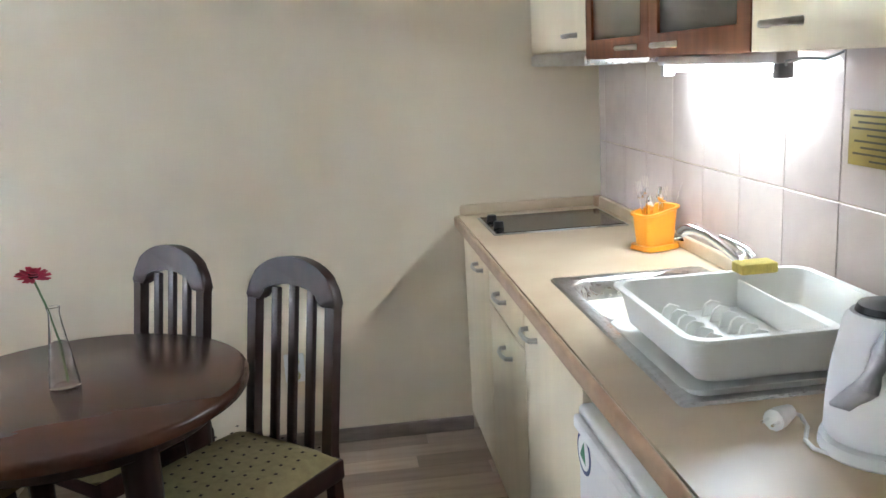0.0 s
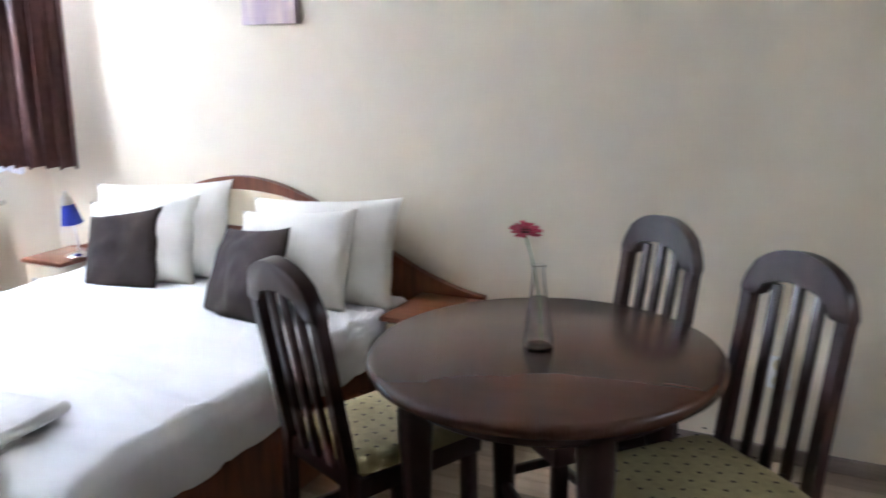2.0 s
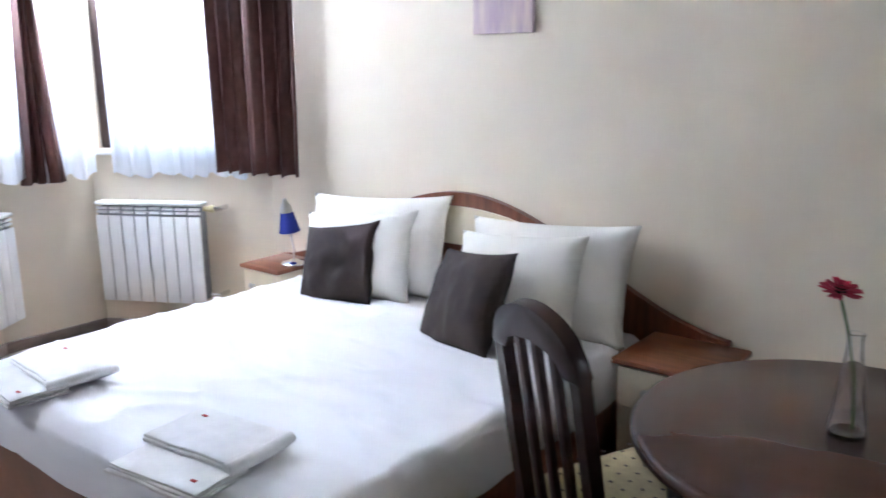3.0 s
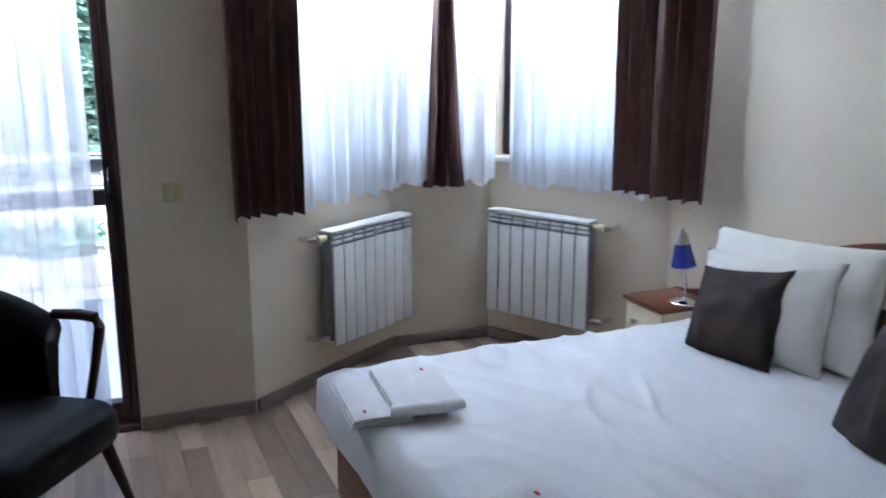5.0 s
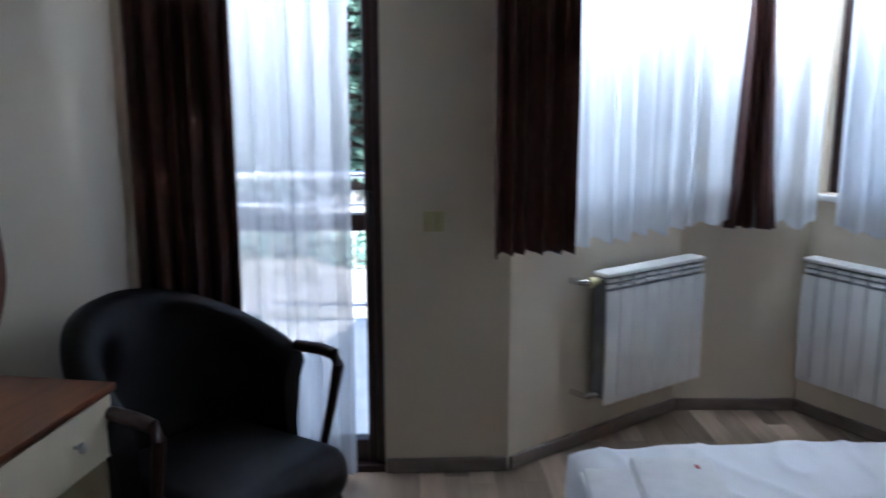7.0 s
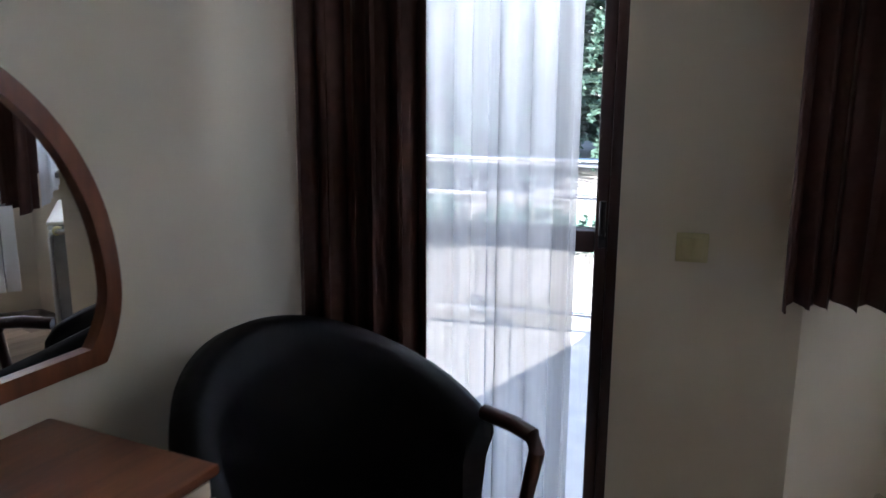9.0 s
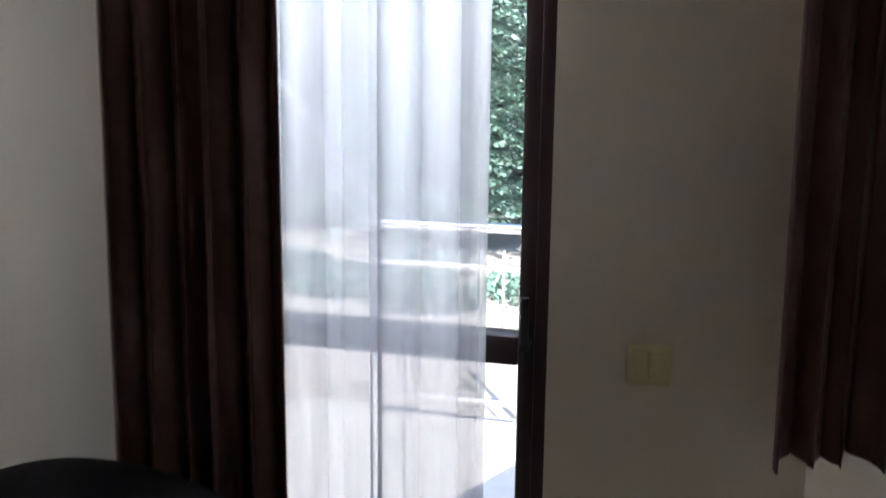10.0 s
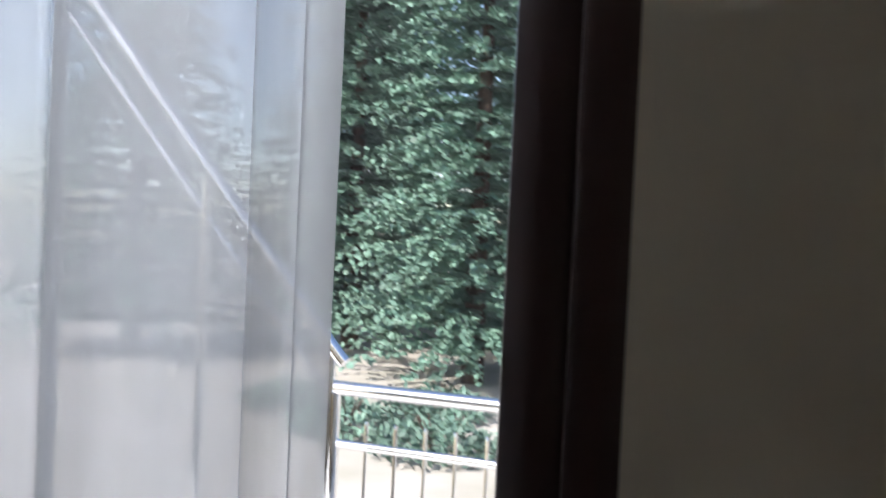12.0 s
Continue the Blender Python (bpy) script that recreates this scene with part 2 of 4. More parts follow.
def ring_prism(outer, inner, d0, d1, axis="y"):
    bm = bmesh.new()
    put = {"y": lambda a, b, d: (a, d, b), "x": lambda a, b, d: (d, a, b)}[axis]
    o0, o1 = [[bm.verts.new(put(a, b, d)) for a, b in outer] for d in (d0, d1)]
    i0, i1 = [[bm.verts.new(put(a, b, d)) for a, b in inner] for d in (d0, d1)]
    n = len(outer)
    for k in range(n):
        j = (k + 1) % n
        for q in ((o0[k], o0[j], o1[j], o1[k]), (i0[k], i1[k], i1[j], i0[j]), (o1[k], o1[j], i1[j], i1[k]), (o0[k], i0[k], i0[j], o0[j])):
            bm.faces.new(q)
    return bm


def frame_on(p, q):
    """A pose at p on the floor with x along the wall towards q and y to its left."""
    d = Vector((q[0] - p[0], q[1] - p[1], 0))
    return Matrix.Translation((p[0], p[1], 0)) @ Matrix.Rotation(math.atan2(d.y, d.x), 4, "Z"), d.length


# ---- the room ----
N, K, W, S, H = 3.7, 1.09, -4.2, 0.17, 2.6
JX, S2 = -1.7, -1.6
SLANT = 0.205
SW, SE = 0.365, 0.365 - SLANT * (JX - W)
# things built along y = S from x = W stand against the slanting south wall
ON_SOUTH = Matrix.Translation((W, SW, 0)) @ Matrix.Rotation(-math.atan(SLANT), 4, "Z") @ Matrix.Translation((-W, -S, 0))
PIER, DOOR0, DOOR1 = 1.79, 0.47, 1.305
B0, B1, B2, B3 = (W, PIER), (-4.79, 2.64), (-4.76, 3.21), (-3.82, N)


def wall(name, p, q, holes=(), thick=0.2, label=""):
    """A wall from p to q, its room side on the left of that way; holes: (from, to, sill, head) along it."""
    m, length = frame_on(p, q)
    bm = bmesh.new()
    x = 0.0
    for a, b, z0, z1 in holes:
        if a > x:
            box(x, -thick, 0, a, 0, H, bm=bm)
        if z0 > 0:
            box(a, -thick, 0, b, 0, z0, bm=bm)
        box(a, -thick, z1, b, 0, H, bm=bm)
        x = b
    if length > x:
        box(x, -thick, 0, length, 0, H, bm=bm)
    ob = obj(name, bm, M["wall"])
    ob.matrix_world = m
    return tagged(ob, label or "cream painted plaster wall", "wall", kind="structure")


SILL, HEAD = 1.03, 2.35
bl = [math.dist(a, b) for a, b in ((B0, B1), (B1, B2), (B2, B3))]
# going round the room with the room side on the left
wall("wall_north", (K, N), (B3[0], N))
wall("wall_bay_north", B3, B2, [(0.12, bl[2] - 0.04, SILL, HEAD)])
wall("wall_bay_west", B2, B1, [(0.06, bl[1] - 0.06, SILL, HEAD)])
wall("wall_bay_south", B1, B0, [(0.09, bl[0] - 0.1, SILL, HEAD)])
wall("wall_west", B0, (W, SW), [(PIER - DOOR1, PIER - DOOR0, 0.0, 2.2)])
wall("wall_south", (W, SW), (JX, SE))
wall("wall_return", (JX, SE), (JX, S2))
wall("wall_back", (JX, S2), (K, S2))
wall("wall_east", (K, S2), (K, N))

plan = [(K + .2, N + .2), (-3.9, N + .2), (-4.9, 3.35), (-4.95, 2.6), (W - .2, PIER - .1), (W - .2, SW - .2), (JX - .2, SE - .2), (JX - .2, S2 - .2), (K + .2, S2 - .2)]
tagged(obj("ceiling", prism(plan, H, H + 0.15, "z"), M["ceil"]), "plain white painted ceiling", "ceiling", kind="structure")
floor = tagged(obj("floor", prism(plan, -0.15, -0.006, "z"), M["seam"]), "laminate floor of beige and brown mixed planks", "floor", kind="structure")


def skirting(p, q):
    m, length = frame_on(p, q)
    bm = box(0.004, 0.001, 0, length - 0.004, 0.018, 0.06, 0.006)
    ob = obj("baseboard", bm, M["skirt"])
    ob.matrix_world = m
    return tagged(ob, "low grey-brown laminate skirting board", "baseboard", kind="structure")


for p, q in (((0.52, N), (B3[0], N)), (B3, B2), (B2, B1), (B1, B0), (B0, (W, DOOR1 + 0.0)), ((W, SW), (JX, SE))):
    skirting(p, q)


# ---- windows and door ----
def window(name, p, q, a, b, bars=()):
    m, length = frame_on(p, q)
    e = thing(name, "dark brown framed window behind white voile", "window", m, kind="structure")
    y0, y1, f = -0.13, -0.06, 0.06
    for nm, bx in (("window_frame", (a, SILL, a + f, HEAD)), ("window_frame", (b - f, SILL, b, HEAD)), ("window_frame", (a + f, HEAD - f, b - f, HEAD)), ("window_frame", (a + f, SILL, b - f, SILL + f))):
        part(nm, box(bx[0], y0, bx[1], bx[2], y1, bx[3], 0.006), M["pvc"], e)
    for x in bars:
        part("mullion", box(x - 0.04, y0, SILL + f, x + 0.04, y1 + 0.012, HEAD - f, 0.006), M["pvc"], e)
    xs = [a + f, *bars, b - f]
    for x0, x1 in zip(xs, xs[1:]):
        g = part("pane", box(x0 + 0.0, -0.1, SILL + f, x1, -0.094, HEAD - f), M["glass"], e)
        g.visible_shadow = False
    part("window_sill", box(a - 0.03, -0.058, SILL - 0.03, b + 0.03, 0.025, SILL - 0.002, 0.006), M["white"], e, "white window board")
    return e


window("window_1", B3, B2, 0.12, bl[2] - 0.04, (bl[2] - 0.13,))
window("window_2", B2, B1, 0.06, bl[1] - 0.06)
window("window_3", B1, B0, 0.09, bl[0] - 0.1, (0.5,))

door = thing("door_1", "dark brown glazed balcony door with a cross rail", "door", pose(W, 0, 0), kind="structure")
dx0, dx1 = -0.11, -0.035
part("door_frame", box(dx0, DOOR0, 0, dx1 + 0.004, DOOR0 + 0.05, 2.2, 0.004), M["pvc"], door)
part("door_frame", box(dx0, DOOR1 - 0.03, 0, dx1 + 0.014, DOOR1, 2.2, 0.004), M["pvc"], door)
part("door_frame", box(dx0, DOOR0 + 0.05, 2.15, dx1, DOOR1 - 0.03, 2.2, 0.004), M["pvc"], door)
part("stile", box(dx0, DOOR0 + 0.05, 0.03, dx1, DOOR0 + 0.12, 2.15, 0.006), M["pvc"], door)
part("stile", box(dx0, DOOR1 - 0.066, 0.03, dx1, DOOR1 - 0.03, 2.15, 0.006), M["pvc"], door)
for z0, z1 in ((0.03, 0.12), (0.962, 1.025), (2.07, 2.15)):
    part("rail", box(dx0 + 0.004, DOOR0 + 0.12, z0, dx1 - 0.004, DOOR1 - 0.066, z1, 0.006), M["pvc"], door)
for z0, z1 in ((0.12, 0.962), (1.025, 2.07)):
    g = part("pane", box(-0.075, DOOR0 + 0.12, z0, -0.069, DOOR1 - 0.066, z1), M["glass"], door)
    g.visible_shadow = False
hd = part("handle", tube([(-0.03, 1.262, 1.02), (0.015, 1.262, 1.02), (0.02, 1.262, 1.03), (0.02, 1.262, 1.12)], 0.009), M["black"], door, "black lever handle")
part("rose", box(-0.036, 1.25, 0.98, -0.028, 1.274, 1.06, 0.003), M["black"], hd)
part("threshold", box(-0.2, DOOR0, -0.012, 0.0, DOOR1, 0.028, 0.004), M["pvc"], door)


# ---- curtains ----
def cloth(bm, p, q, z0, z1, folds, amp, top_pull=0.0, rag=0.005, seed=1, nz=10, sway=0.02):
    rnd = random.Random(seed)
    ph = [rnd.uniform(0, 6.28) for _ in range(6)]
    d = Vector((q[0] - p[0], q[1] - p[1]))
    length = d.length
    d.normalize()
    nrm = Vector((-d.y, d.x))
    nx = max(24, folds * 9)
    grid = []
    for j in range(nz + 1):
        v = j / nz
        row = []
        for i in range(nx + 1):
            u = i / nx
            uu = u + 0.25 / folds * math.sin(u * 9 + ph[0]) * (1 - abs(2 * u - 1))
            wv = math.sin(uu * folds * math.tau + ph[1]) + 0.35 * math.sin(uu * folds * 2.3 * math.tau + ph[2] + v)
            off = amp * wv * (0.75 + 0.35 * (1 - v)) + sway * math.sin(u * 4 + ph[3] + v * 2) * (1 - v)
            mid = 0.5 + (u - 0.5) * (1 - top_pull * v ** 0.6)
            s = mid * length + 0.3 * amp * math.sin(2 * (uu * folds * math.tau + ph[1]))
            z = z0 + (z1 - z0) * v + (rag * math.sin(uu * folds * math.tau + ph[4]) + rag * 0.6 * math.sin(uu * 17 + ph[5]) if j == 0 else 0)
            xy = Vector(p) + d * s + nrm * off
            row.append(bm.verts.new((xy.x, xy.y, z)))
        grid.append(row)
    for a, b in zip(grid, grid[1:]):
        for i in range(nx):
            bm.faces.new((a[i], a[i + 1], b[i + 1], b[i]))
    return bm


def curtain(name, label, p, q, z0, z1, folds, amp, material, **kw):
    ob = obj(name, cloth(bmesh.new(), p, q, z0, z1, folds, amp, **kw), material, 80)
    sol = ob.modifiers.new("thickness", "SOLIDIFY")
    sol.thickness = 0.003 if material is M["drape"] else 0.0008
    return tagged(ob, label, "curtain")


CT = H - 0.002
curtain("drape", "heavy dark brown floor-length drape beside the balcony door", (W + 0.17, 0.45), (W + 0.12, 0.79), 0.02, CT, 5, 0.035, M["drape"], seed=3)
curtain("voile_curtain", "white translucent voile hanging over the balcony door", (W + 0.08, 0.72), (W + 0.05, 1.2), 0.03, CT, 5, 0.03, M["sheer"], seed=8, sway=0.01)
curtain("drape", "dark brown short drape at the bay pier", (W + 0.16, 1.71), (W + 0.11, 2.0), 0.905, CT, 5, 0.026, M["drape"], seed=5)
curtain("drape", "dark brown short drape beside the bed wall", (-3.93, 3.45), (-3.46, 3.6), 0.935, CT, 6, 0.03, M["drape"], seed=6)
curtain("drape", "narrow gathered brown drape between the bay windows", (-4.69, 2.79), (-4.65, 3.0), 0.885, CT, 3, 0.025, M["drape"], seed=7, top_pull=0.75)
IN = 0.075


def off(p, q, a, b, o):
    d = Vector((q[0] - p[0], q[1] - p[1])).normalized()
    n = Vector((-d.y, d.x))
    return [tuple(Vector(p) + d * a + n * o), tuple(Vector(p) + d * b + n * o)]


p, q = off(B3, B2, 0.1, bl[2] - 0.19, IN)
curtain("voile_curtain", "white translucent voile over the bay window", p, q, 0.9, CT, 7, 0.018, M["voile"], seed=11, rag=0.014)
p, q = off(B2, B1, 0.0, bl[1] + 0.02, IN)
curtain("voile_curtain", "white translucent voile over the bay window", p, q, 0.9, CT, 5, 0.016, M["voile"], seed=12, rag=0.014)
p, q = off(B1, B0, 0.02, bl[0] - 0.1, IN)
curtain("voile_curtain", "white translucent voile over the bay window", p, q, 0.89, CT, 7, 0.018, M["voile"], seed=13, rag=0.014)


# ---- radiators ----
def radiator(p, q, z0, z1, valve_at_end):
    m, length = frame_on(p, q)
    e = thing("radiator", "white enamelled aluminium panel radiator on the bay wall", "radiator", m, group="bay radiators")
    n = 8
    w = length / n
    for i in range(n):
        x = i * w
        bm = box(x + 0.003, -0.012, z0, x + w - 0.003, 0.0, z1 - 0.075, 0.005)
        s = part("section", bm, M["rad"], e)
    # inner block whose grey colour stands for shade in the gaps
    part("core", box(0.01, 0.01, z0 + 0.02, length - 0.01, 0.075, z1 - 0.03, 0.004), M["radin"], e, "inner fins coloured grey as shade in the gaps")
    for k in range(2):
        zz = z1 - 0.064 + 0.024 * k
        for i in range(n):
            part("fin", box(i * w + 0.008, -0.008, zz, (i + 1) * w - 0.008, 0.012, zz + 0.013, 0.003), M["rad"], e)
    part("top_grille", box(0, -0.012, z1 - 0.018, length, 0.078, z1, 0.006), M["rad"], e)
    sx = length if valve_at_end else 0.0
    sg = 1 if valve_at_end else -1
    v = part("valve", tube([(sx, 0.035, z1 - 0.035), (sx + sg * 0.03, 0.035, z1 - 0.035), (sx + sg * 0.032, 0.035, z1 - 0.035), (sx + sg * 0.06, 0.035, z1 - 0.035)], 0.02, taper=[0.014, 0.014, 0.022, 0.02]), M["ivory"], e, "ivory thermostat knob")
    part("pipe", tube([(sx + sg * 0.055, 0.035, z1 - 0.035), (sx + sg * 0.085, 0.06, z1 - 0.035), (sx + sg * 0.09, 0.12, z1 - 0.035)], 0.013), M["brass"], e, "chromed elbow")
    part("pipe", tube([(sx, 0.035, z0 + 0.04), (sx + sg * 0.055, 0.035, z0 + 0.04), (sx + sg * 0.065, 0.12, z0 + 0.04)], 0.013), M["brass"], e, "chromed elbow")
    return e


radiator((-4.34, 2.192), (-4.67, 2.708), 0.205, 0.762, False)
radiator((-4.629, 3.137), (-4.079, 3.423), 0.208, 0.762, True)


# ---- bed ----
BX0, BX1, BY0, BZ = -3.4, -1.61, 1.87, 0.475
bed = thing("double_bed", "double bed with cherry headboard and smooth white sheet", "bed", pose(0, 0, 0))
part("bed_box", box(BX0 + 0.05, BY0 + 0.05, 0.0, BX1 - 0.035, N - 0.06, 0.36, 0.006), M["cherry"], bed, "cherry wood bed base")
bm = bmesh.new()
nx, ny = 130, 140
gv = []
for j in range(ny + 1):
    row = []
    for i in range(nx + 1):
        u, v = i / nx, j / ny
        x, y = BX0 + (BX1 - BX0) * u, BY0 + (N - 0.1 - BY0) * v
        ed = min(u * 1.76, (1 - u) * 1.76, v * 1.72)
        z = BZ - 0.05 * max(0, 1 - ed / 0.07) ** 2
        z += 0.009 * noise.noise((x * 2.2, y * 2.2, 0)) + 0.012 * abs(noise.noise((x * 3 + y * 2.0, y * 0.8 - x, 3)))
        z += 0.014 * math.exp(-((x * 0.35 + y - 1.72 - 0.12 * math.sin(x * 3)) / 0.018) ** 2) * max(0, noise.noise((x * 2, 1, 1)) + 0.5)
        z += 0.013 * math.exp(-((x * 0.5 + y - 1.42) / 0.014) ** 2) * max(0, noise.noise((x * 2.4, 4, 1)) + 0.4)
        wr = 1 - abs(noise.noise((x * 1.1 + y * 0.5, y * 2.6 - x * 0.9, 5.0))) * 2.2
        z += 0.016 * max(0, wr) ** 7 * (0.5 + 0.5 * noise.noise((x * 1.3, y * 1.3, 9)))
        wr = 1 - abs(noise.noise((x * 2.6 - y * 0.7, y * 4.2 + x, 15.0))) * 2.2
        z += 0.009 * max(0, wr) ** 6
        row.append(bm.verts.new((x, y, z)))
    gv.append(row)
for a, b in zip(gv, gv[1:]):
    for i in range(nx):
        bm.faces.new((a[i], a[i + 1], b[i + 1], b[i]))
rim = [r[0] for r in gv[::-1]] + gv[0][1:] + [r[-1] for r in gv[1:]]
low = []
for k, vv in enumerate(rim):
    c = vv.co
    o = 0.012 + 0.012 * noise.noise((c.x * 5, c.y * 5, 2))
    ox = -o if c.x < BX0 + 0.01 else (o if c.x > BX1 - 0.01 else 0)
    oy = -o if c.y < BY0 + 0.01 else 0
    low.append([bm.verts.new((c.x + ox * t, c.y + oy * t, c.z - (0.125 + 0.02 * noise.noise((c.x * 4, c.y * 4, 7))) * t)) for t in (0.35, 1.0)])
for k in range(len(rim) - 1):
    bm.faces.new((rim[k], rim[k + 1], low[k + 1][0], low[k][0]))
    bm.faces.new((low[k][0], low[k + 1][0], low[k + 1][1], low[k][1]))
part("sheet", bm, M["linen"], bed, "smooth white sheet with soft creases", smooth=80)
HC, HW = -2.52, 1.2
arc = []
for k in range(41):
    u = -1 + 2 * k / 40
    arc.append((HC + HW * u, 0.50 + 0.43 * (0.5 + 0.5 * math.cos(math.pi * u)) ** 0.85))
hb = part("headboard", prism([(HC - HW, 0.0), (HC + HW, 0.0)] + arc[::-1], N - 0.045, N - 0.012, "y", 0.006), M["cherry_z"], bed, "arched cherry headboard")
inner = [(HC + 0.5 * math.cos(a), 0.70 + 0.17 * math.sin(a)) for a in [math.pi * k / 24 for k in range(25)]]
part("inlay", prism(inner, N - 0.052, N - 0.044, "y", 0.002), M["cream"], hb, "cream arched inlay")


def night_table(x0, x1, y0, z, knob):
    e = thing("bedside_table", "bedside cabinet with cherry top and cream drawer", "bedside table", pose(0, 0, 0), group="bedside tables")
    part("body", box(x0 + 0.015, y0 + 0.03, 0.0, x1 - 0.015, N - 0.05, z - 0.024, 0.004), M["cream"], e, "cream laminate body")
    part("top", box(x0, y0, z - 0.022, x1, N - 0.05, z, 0.006), M["cherry"], e, "cherry wood top")
    d = part("drawer", box(x0 + 0.02, y0 + 0.012, z - 0.17, x1 - 0.02, y0 + 0.03, z - 0.03, 0.003), M["cream"], e)
    part("knob", lathe([(0.006, 0), (0.006, 0.012), (0.014, 0.018), (0.013, 0.026), (0.004, 0.03)], 14, m=pose((x0 + x1) / 2 - 0.05, y0 + 0.012, z - 0.1, 90, 0, 0)), M["nickel"], d)
    return e


night_table(-3.7, -3.41, 3.36, 0.505, True)
night_table(-1.6, -1.235, 3.3, 0.49, True)


def pillow(name, label, cat, w, h, t, m, material, group, piping=False):
    bm = bmesh.new()
    n = 24
    for sgn in (1, -1):
        g = []
        for j in range(n + 1):
            row = []
            for i in range(n + 1):
                u, v = -1 + 2 * i / n, -1 + 2 * j / n
                sh = 1 - 0.085 * (1 - abs(v) ** 2.2) * abs(u) ** 6
                sv = 1 - 0.085 * (1 - abs(u) ** 2.2) * abs(v) ** 6
                prof = max(0, (1 - abs(u) ** 3) * (1 - abs(v) ** 3)) ** 0.6
                wr = 0.024 * noise.noise((u * 2.0 + w * 7, v * 2.0 + sgn, h * 9 + m.translation.x)) + 0.009 * noise.noise((u * 6 + w, v * 3.5 + sgn, m.translation.x * 5))
                row.append(bm.verts.new((u * w / 2 * sh, v * h / 2 * sv, sgn * (t / 2 * prof) + wr * prof)))
            g.append(row)
        for a, b in zip(g, g[1:]):
            for i in range(n):
                bm.faces.new((a[i], a[i + 1], b[i + 1], b[i]))
    bmesh.ops.remove_doubles(bm, verts=bm.verts, dist=0.0005)
    ob = obj(name, bm, material, 180)
    ob.matrix_world = m
    return tagged(ob, label, cat, group)


pl = "plump ivory cotton pillow leaning on the headboard"
for x, y, z, w, rx, rz in ((-2.94, 3.55, 0.67, 0.84, 74, 2), (-2.02, 3.53, 0.655, 0.8, 72, -4)):
    pillow("pillow", pl, "pillow", w, 0.46, 0.18, pose(x, y, z, rx, -4, rz), M["pillow"], "bed pillows")
for x, y, z, w, rx, rz in ((-2.93, 3.42, 0.635, 0.6, 68, 10), (-2.07, 3.40, 0.645, 0.6, 67, -2)):
    pillow("pillow", "smaller ivory cotton pillow propped in front of another", "pillow", w, 0.42, 0.16, pose(x, y, z, rx, -5, rz), M["pillow"], "bed pillows")
pillow("cushion", "square dark brown velvet cushion on the bed", "cushion", 0.4, 0.38, 0.13, pose(-2.955, 3.33, 0.615, 62, -9, 10), M["cushion"], "brown cushions")
pillow("cushion", "square dark brown velvet cushion on the bed", "cushion", 0.42, 0.4, 0.13, pose(-2.15, 3.2, 0.62, 62, -7, -14), M["cushion"], "brown cushions")


def towels(m, mirror=1):
    e = thing("towel_stack", "folded white towels with small red marks on the bed", "towel", m, group="folded towels")

    def slab(x0, y0, x1, y1, z0, layers, t):
        bm = bmesh.new()
        for k in range(layers):
            fold = bmesh.new()
            box(x0 + 0.004 * k, y0 + 0.005 * (k % 2), 0, x1 - 0.003 * k, y1 - 0.004 * (k % 3), t * 0.96, t * 0.44, bm=fold)
            bmesh.ops.subdivide_edges(fold, edges=[e for e in fold.edges if e.calc_length() > 0.1], cuts=7, use_grid_fill=True)
            for v in fold.verts:
                c = v.co
                c.z += z0 + k * t + 0.006 * noise.noise((c.x * 9, c.y * 9, z0 * 50)) * (0.4 + 0.3 * k)
                c.x += 0.008 * noise.noise((c.y * 8, k * 3.0, z0 * 70))
                c.y += 0.008 * noise.noise((c.x * 8, k * 5.0, z0 * 90))
            me = bpy.data.meshes.new("fold")
            fold.to_mesh(me)
            fold.free()
            bm.from_mesh(me)
            bpy.data.meshes.remove(me)
        return bm
    part("hand_towel", slab(-0.17, -0.17, 0.02, 0.16, 0.004, 3, 0.009), M["towel"], e)
    part("bath_towel", slab(-0.04, -0.16, 0.18, 0.18, 0.03, 2, 0.012), M["towel"], e)
    roll = tube([(-0.045, -0.152, 0.042), (-0.02, -0.157, 0.043), (0.06, -0.16, 0.044), (0.14, -0.157, 0.043), (0.182, -0.15, 0.041)], 0.022, n=14, taper=[0.019, 0.022, 0.024, 0.023, 0.019])
    for v in roll.verts:
        v.co.z = 0.03 + (v.co.z - 0.03) * 0.8 + 0.004 * noise.noise((v.co.x * 14, v.co.y * 20, 3))
    part("rolled_edge", roll, M["towel"], e)
    part("mark", box(-0.12, -0.125, 0.03, -0.111, -0.107, 0.0345), M["red"], e, "red embroidered mark")
    part("mark", box(0.12, 0.11, 0.052, 0.129, 0.128, 0.0568), M["red"], e, "red embroidered mark")
    return e


towels(pose(-2.99, 2.01, BZ + 0.004, 0, 0, 84))
towels(pose(-2.1, 1.985, BZ + 0.004, 0, 0, 95))

# ---- bedside lamp ----
lamp = thing("table_lamp", "small desk lamp with blue and silver cone shade, unlit", "lamp", pose(-3.47, 3.52, 0.505))
part("base", lathe([(0.062, 0), (0.064, 0.004), (0.058, 0.01), (0.02, 0.02), (0.008, 0.026)]), M["chrome"], lamp, "silver round base")
part("stem", tube([(0, 0, 0.02), (0.003, 0, 0.08), (-0.005, -0.004, 0.13), (-0.01, -0.005, 0.18)], 0.006), M["chrome"], lamp)
sh = part("shade", lathe([(0.055, 0), (0.052, 0.004), (0.036, 0.08), (0.032, 0.10), (0.028, 0.101), (0.026, 0.095), (0.046, 0.006), (0.05, 0.0)], m=pose(-0.012, -0.006, 0.165, 8, 0, 0)), M["blue"], lamp, "blue enamelled cone")
part("cap", lathe([(0.033, 0.1), (0.024, 0.135), (0.012, 0.15), (0.009, 0.165), (0.003, 0.168)], m=pose(-0.012, -0.006, 0.165, 8, 0, 0)), M["nickel"], sh, "silver tip")
